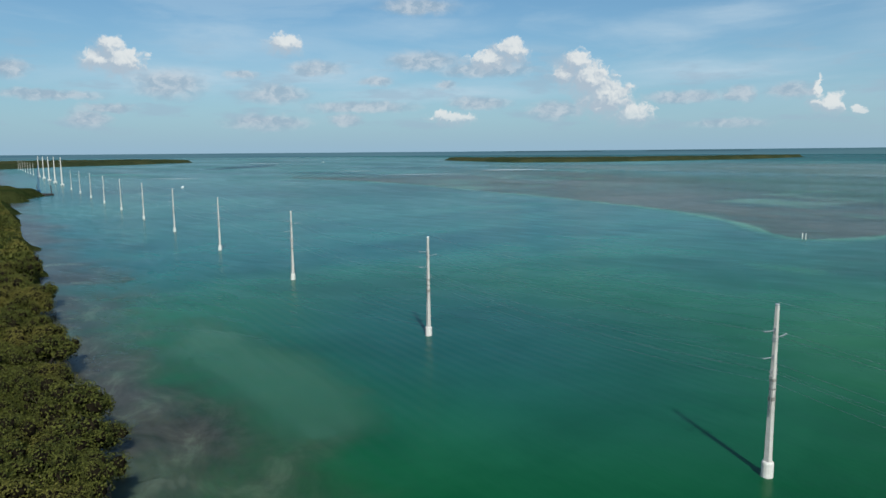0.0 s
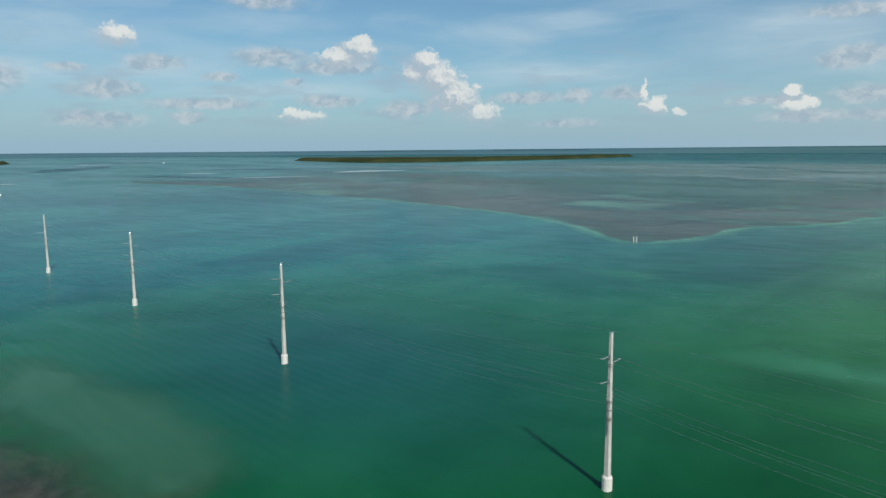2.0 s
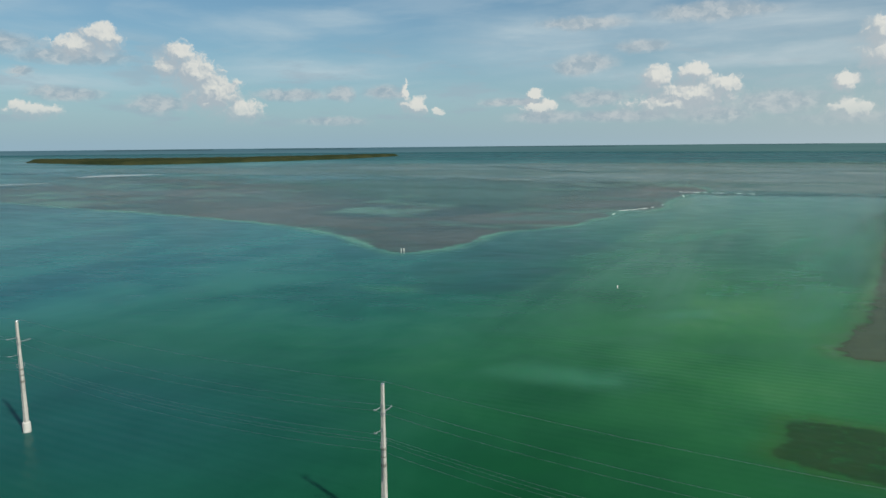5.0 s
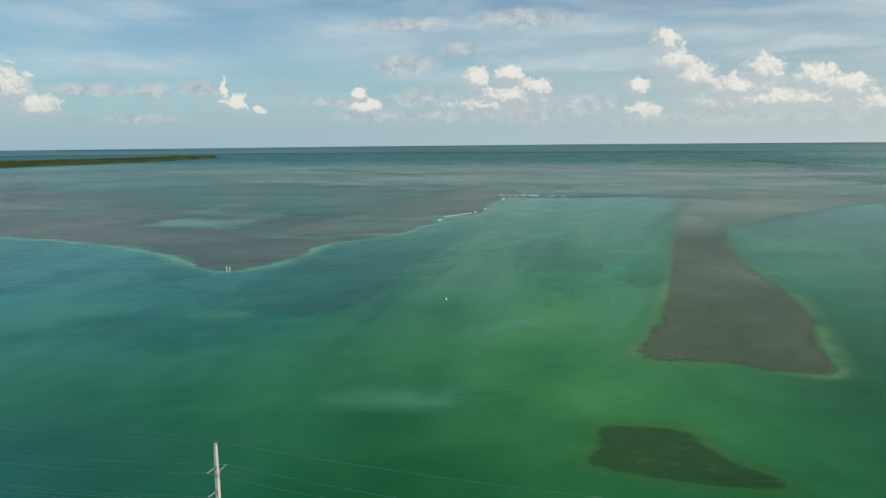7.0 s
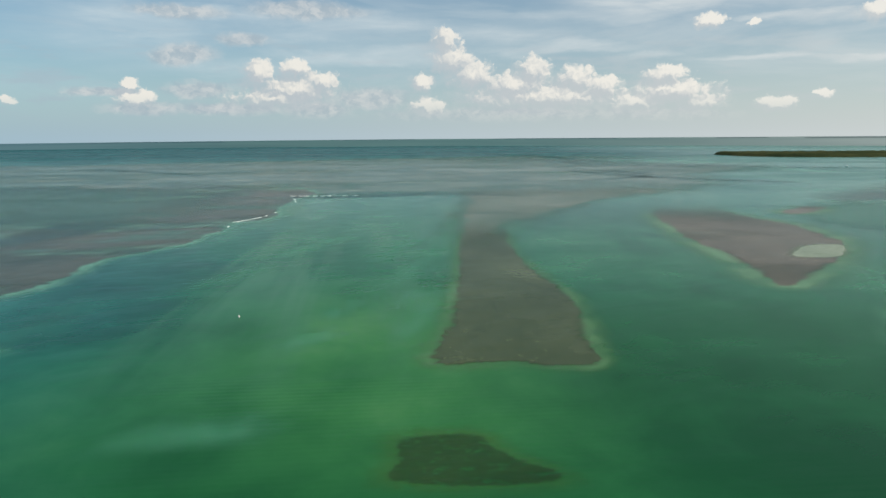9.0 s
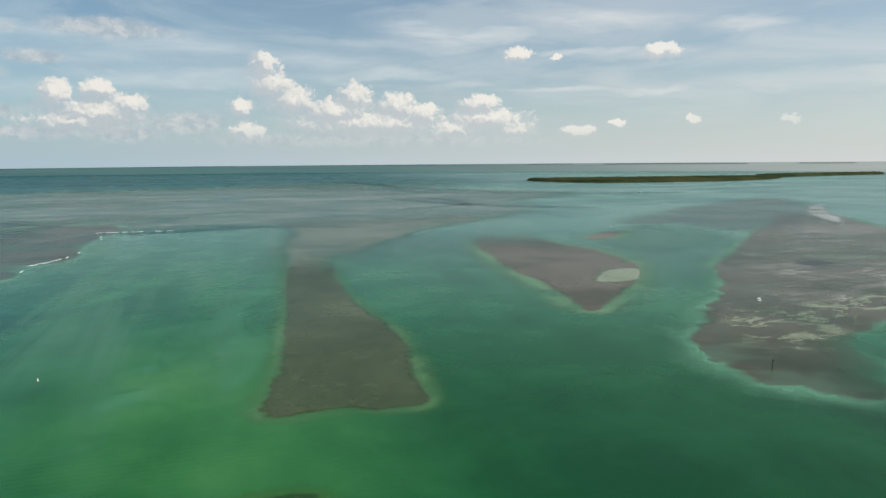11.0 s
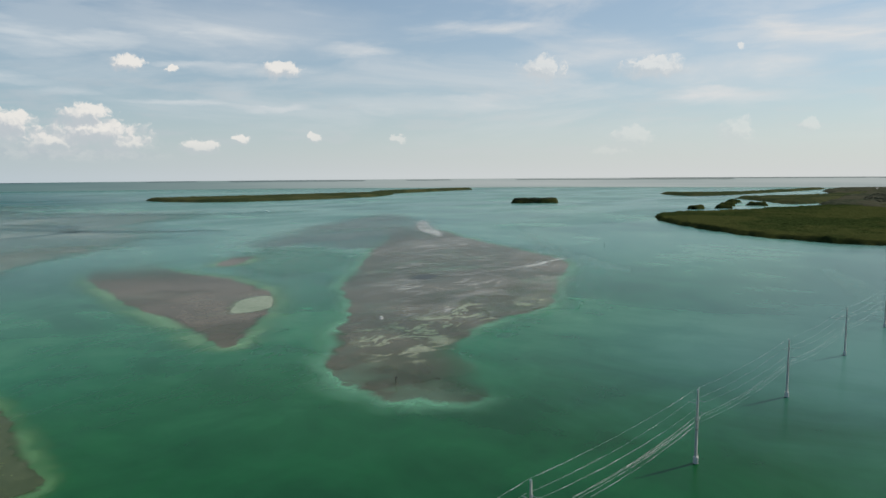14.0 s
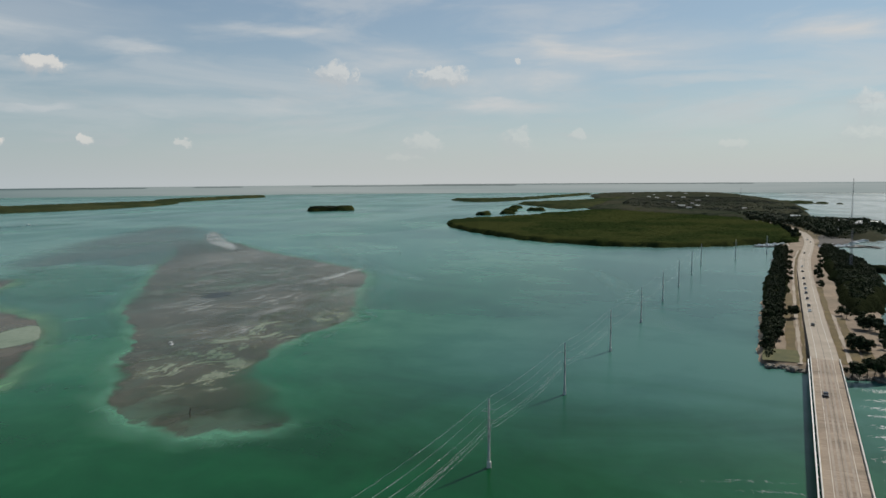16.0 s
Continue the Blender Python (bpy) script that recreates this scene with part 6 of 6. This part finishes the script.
def make_buoy(x, y):
    buoy = empty("buoy", x, y)
    bm = bmesh.new()
    add_tube(bm, (0, 0, -0.4), (0, 0, 0.3), 0.32, 0.32, 12)
    add_tube(bm, (0, 0, 0.3), (0, 0, 0.8), 0.3, 0.1, 12)
    part("float", bm, WHITE_PAINT, buoy)
    bm = bmesh.new()
    add_tube(bm, (0, 0, 0.8), (0, 0, 1.1), 0.04, 0.04, 6)
    part("spindle", bm, STEEL, buoy)
    return tagged(buoy, "small white buoy floating in the channel", "buoy")


make_buoy(-51.6, 252.4)
for x, y, turn in ((270, 273, 10), (273, 277, 190)):
    tagged(copy_thing(boat_kinds[0], pose(x, y, 0, 0, 0, turn) @ Matrix.Scale(0.36, 4)), "small white skiff anchored over the reef bank", "boat")
for x, y, turn in ((-2193, 949, 40), (-789, 177, 160), (937, 1336, 105), (-2035, 60, 20)):
    copy_thing(boat_kinds[0], pose(x, y, 0, 0, 0, turn))


def make_crane_barge(x, y):
    barge = empty("crane_barge", x, y, 0, 35)
    dark = grained("rusty_dark_hull", (0.02, 0.02, 0.022), (0.06, 0.05, 0.045), 0.4, 0.8)
    blue = plain("blue_crane_paint", (0.03, 0.10, 0.22), 0.4)
    bm = bmesh.new()
    add_box(bm, (0, 0, 0.6), (22, 9, 2.2), 0.2)
    part("hull", bm, dark, barge, "dark rusty hull")
    bm = bmesh.new()
    add_box(bm, (-5, 0, 3.4), (5, 4, 3.2), 0.15)
    part("cab", bm, blue, barge)
    for sx, sy in ((-0.7, -0.7), (-0.7, 0.7), (0.7, -0.7), (0.7, 0.7)):
        bm = bmesh.new()
        add_tube(bm, (-3 + sx, sy, 3.0), (-1.0 + sx * 0.3, sy * 0.3, 27), 0.14, 0.1, 5)
        part("boom_leg", bm, blue, barge)
    for k in range(8):
        bm = bmesh.new()
        z0, z1 = 3 + 3 * k, 6 + 3 * k
        add_tube(bm, (-3.7 + 0.25 * k, -0.7 + 0.06 * k, z0), (-2.1 + 0.2 * k, 0.65 - 0.05 * k, z1), 0.08, 0.08, 4)
        part("boom_brace", bm, blue, barge)
    for sx in (-9, 9):
        bm = bmesh.new()
        add_tube(bm, (sx, 3.5, -2), (sx, 3.5, 9), 0.4, 0.4, 8)
        part("spud", bm, dark, barge)
    return tagged(barge, "dark crane barge with a blue boom by the shore", "barge")


make_crane_barge(-735, 40)


# ---- foam and breakers ----
def foam_material():
    m, n, b = material("white_foam", 0.6)
    place = n.add("ShaderNodeTexCoord", out=3)
    edge = n.add("ShaderNodeAttribute", out=2, attribute="inside")
    f = n.noise(n.vec("MULTIPLY", place, (1.0, 0.45, 1.0)), 1.5, 7.0, 0.78, distortion=0.6)
    b.inputs["Base Color"].default_value = (0.56, 0.60, 0.57, 1)
    m.node_tree.links.new(n.math("MULTIPLY", n.step(n.math("ADD", f, n.math("MULTIPLY", edge, 0.03)), 0.60, 0.70), n.step(edge, -0.2, 1.6)), b.inputs["Alpha"])
    return m


FOAM = foam_material()
for outline in (stream([(198, 16), (203, 5), (208, -6), (211, -16), (213, -24)], 4.0), stream([(199, -2), (202, -10), (205, -18), (205, -26)], 5.0), stream([(216, -12), (219, -18), (222, -24)], 2.5), stream([(287, -18), (288, -21), (289, -24)], 2.2),
                [(285, -43), (290, -50), (292, -62), (286, -62), (282, -50)], [(262, -42), (268, -50), (268, -62), (262, -62), (258, -50)], [(240, -40), (246, -48), (246, -60), (240, -60), (236, -48)],
                [(305, -45), (310, -52), (312, -62), (306, -62), (302, -52)], [(224, -40), (228, -48), (228, -58), (222, -58), (220, -48)], [(296, -44), (300, -52), (300, -64), (294, -64), (291, -52)], [(274, -43), (278, -51), (278, -64), (272, -64), (269, -51)],
                [(251, -42), (256, -50), (256, -62), (250, -62), (247, -50)], [(320, -46), (324, -53), (325, -62), (318, -62), (315, -53)]):
    make_bank("foam", "broken white foam where the tide runs under the bridge", outline, FOAM, 0.8, 0.12, 1.0, "foam")
BREAKER = plain("breaking_water", (0.66, 0.70, 0.68), 0.6)
rnd = random.Random(77)
for x0, y0, x1, y1, count in ((-114, 548, -96, 584, 6), (-97, 585, -90, 620, 2), (-112, 512, -111, 530, 1), (-99, 788, -60, 783, 8), (-88, 720, -90, 745, 2), (-60, 782, -20, 784, 3)):
    for k in range(count):
        t = (k + rnd.uniform(0.1, 0.9)) / count
        cx, cy = x0 + (x1 - x0) * t + rnd.uniform(-1, 1), y0 + (y1 - y0) * t + rnd.uniform(-2, 2)
        long, turn = rnd.uniform(2.0, 4.5), math.atan2(y1 - y0, x1 - x0) + rnd.uniform(-0.3, 0.3)
        bm = bmesh.new()
        bmesh.ops.create_icosphere(bm, subdivisions=2, radius=1.0)
        for v in bm.verts:
            v.co *= 1 + 0.5 * noise.noise(v.co * 2.3 + Vector((cx, cy, 0)))
        bmesh.ops.transform(bm, verts=bm.verts, matrix=Matrix.Translation((cx, cy, 0.05)) @ Matrix.Rotation(turn, 4, "Z") @ Matrix.Diagonal((long, 0.7, 0.22, 1)))
        tagged(part("breaker", bm, BREAKER, smooth=True), "short white crest breaking on the bank's edge", "breaker", "breakers along the bank")
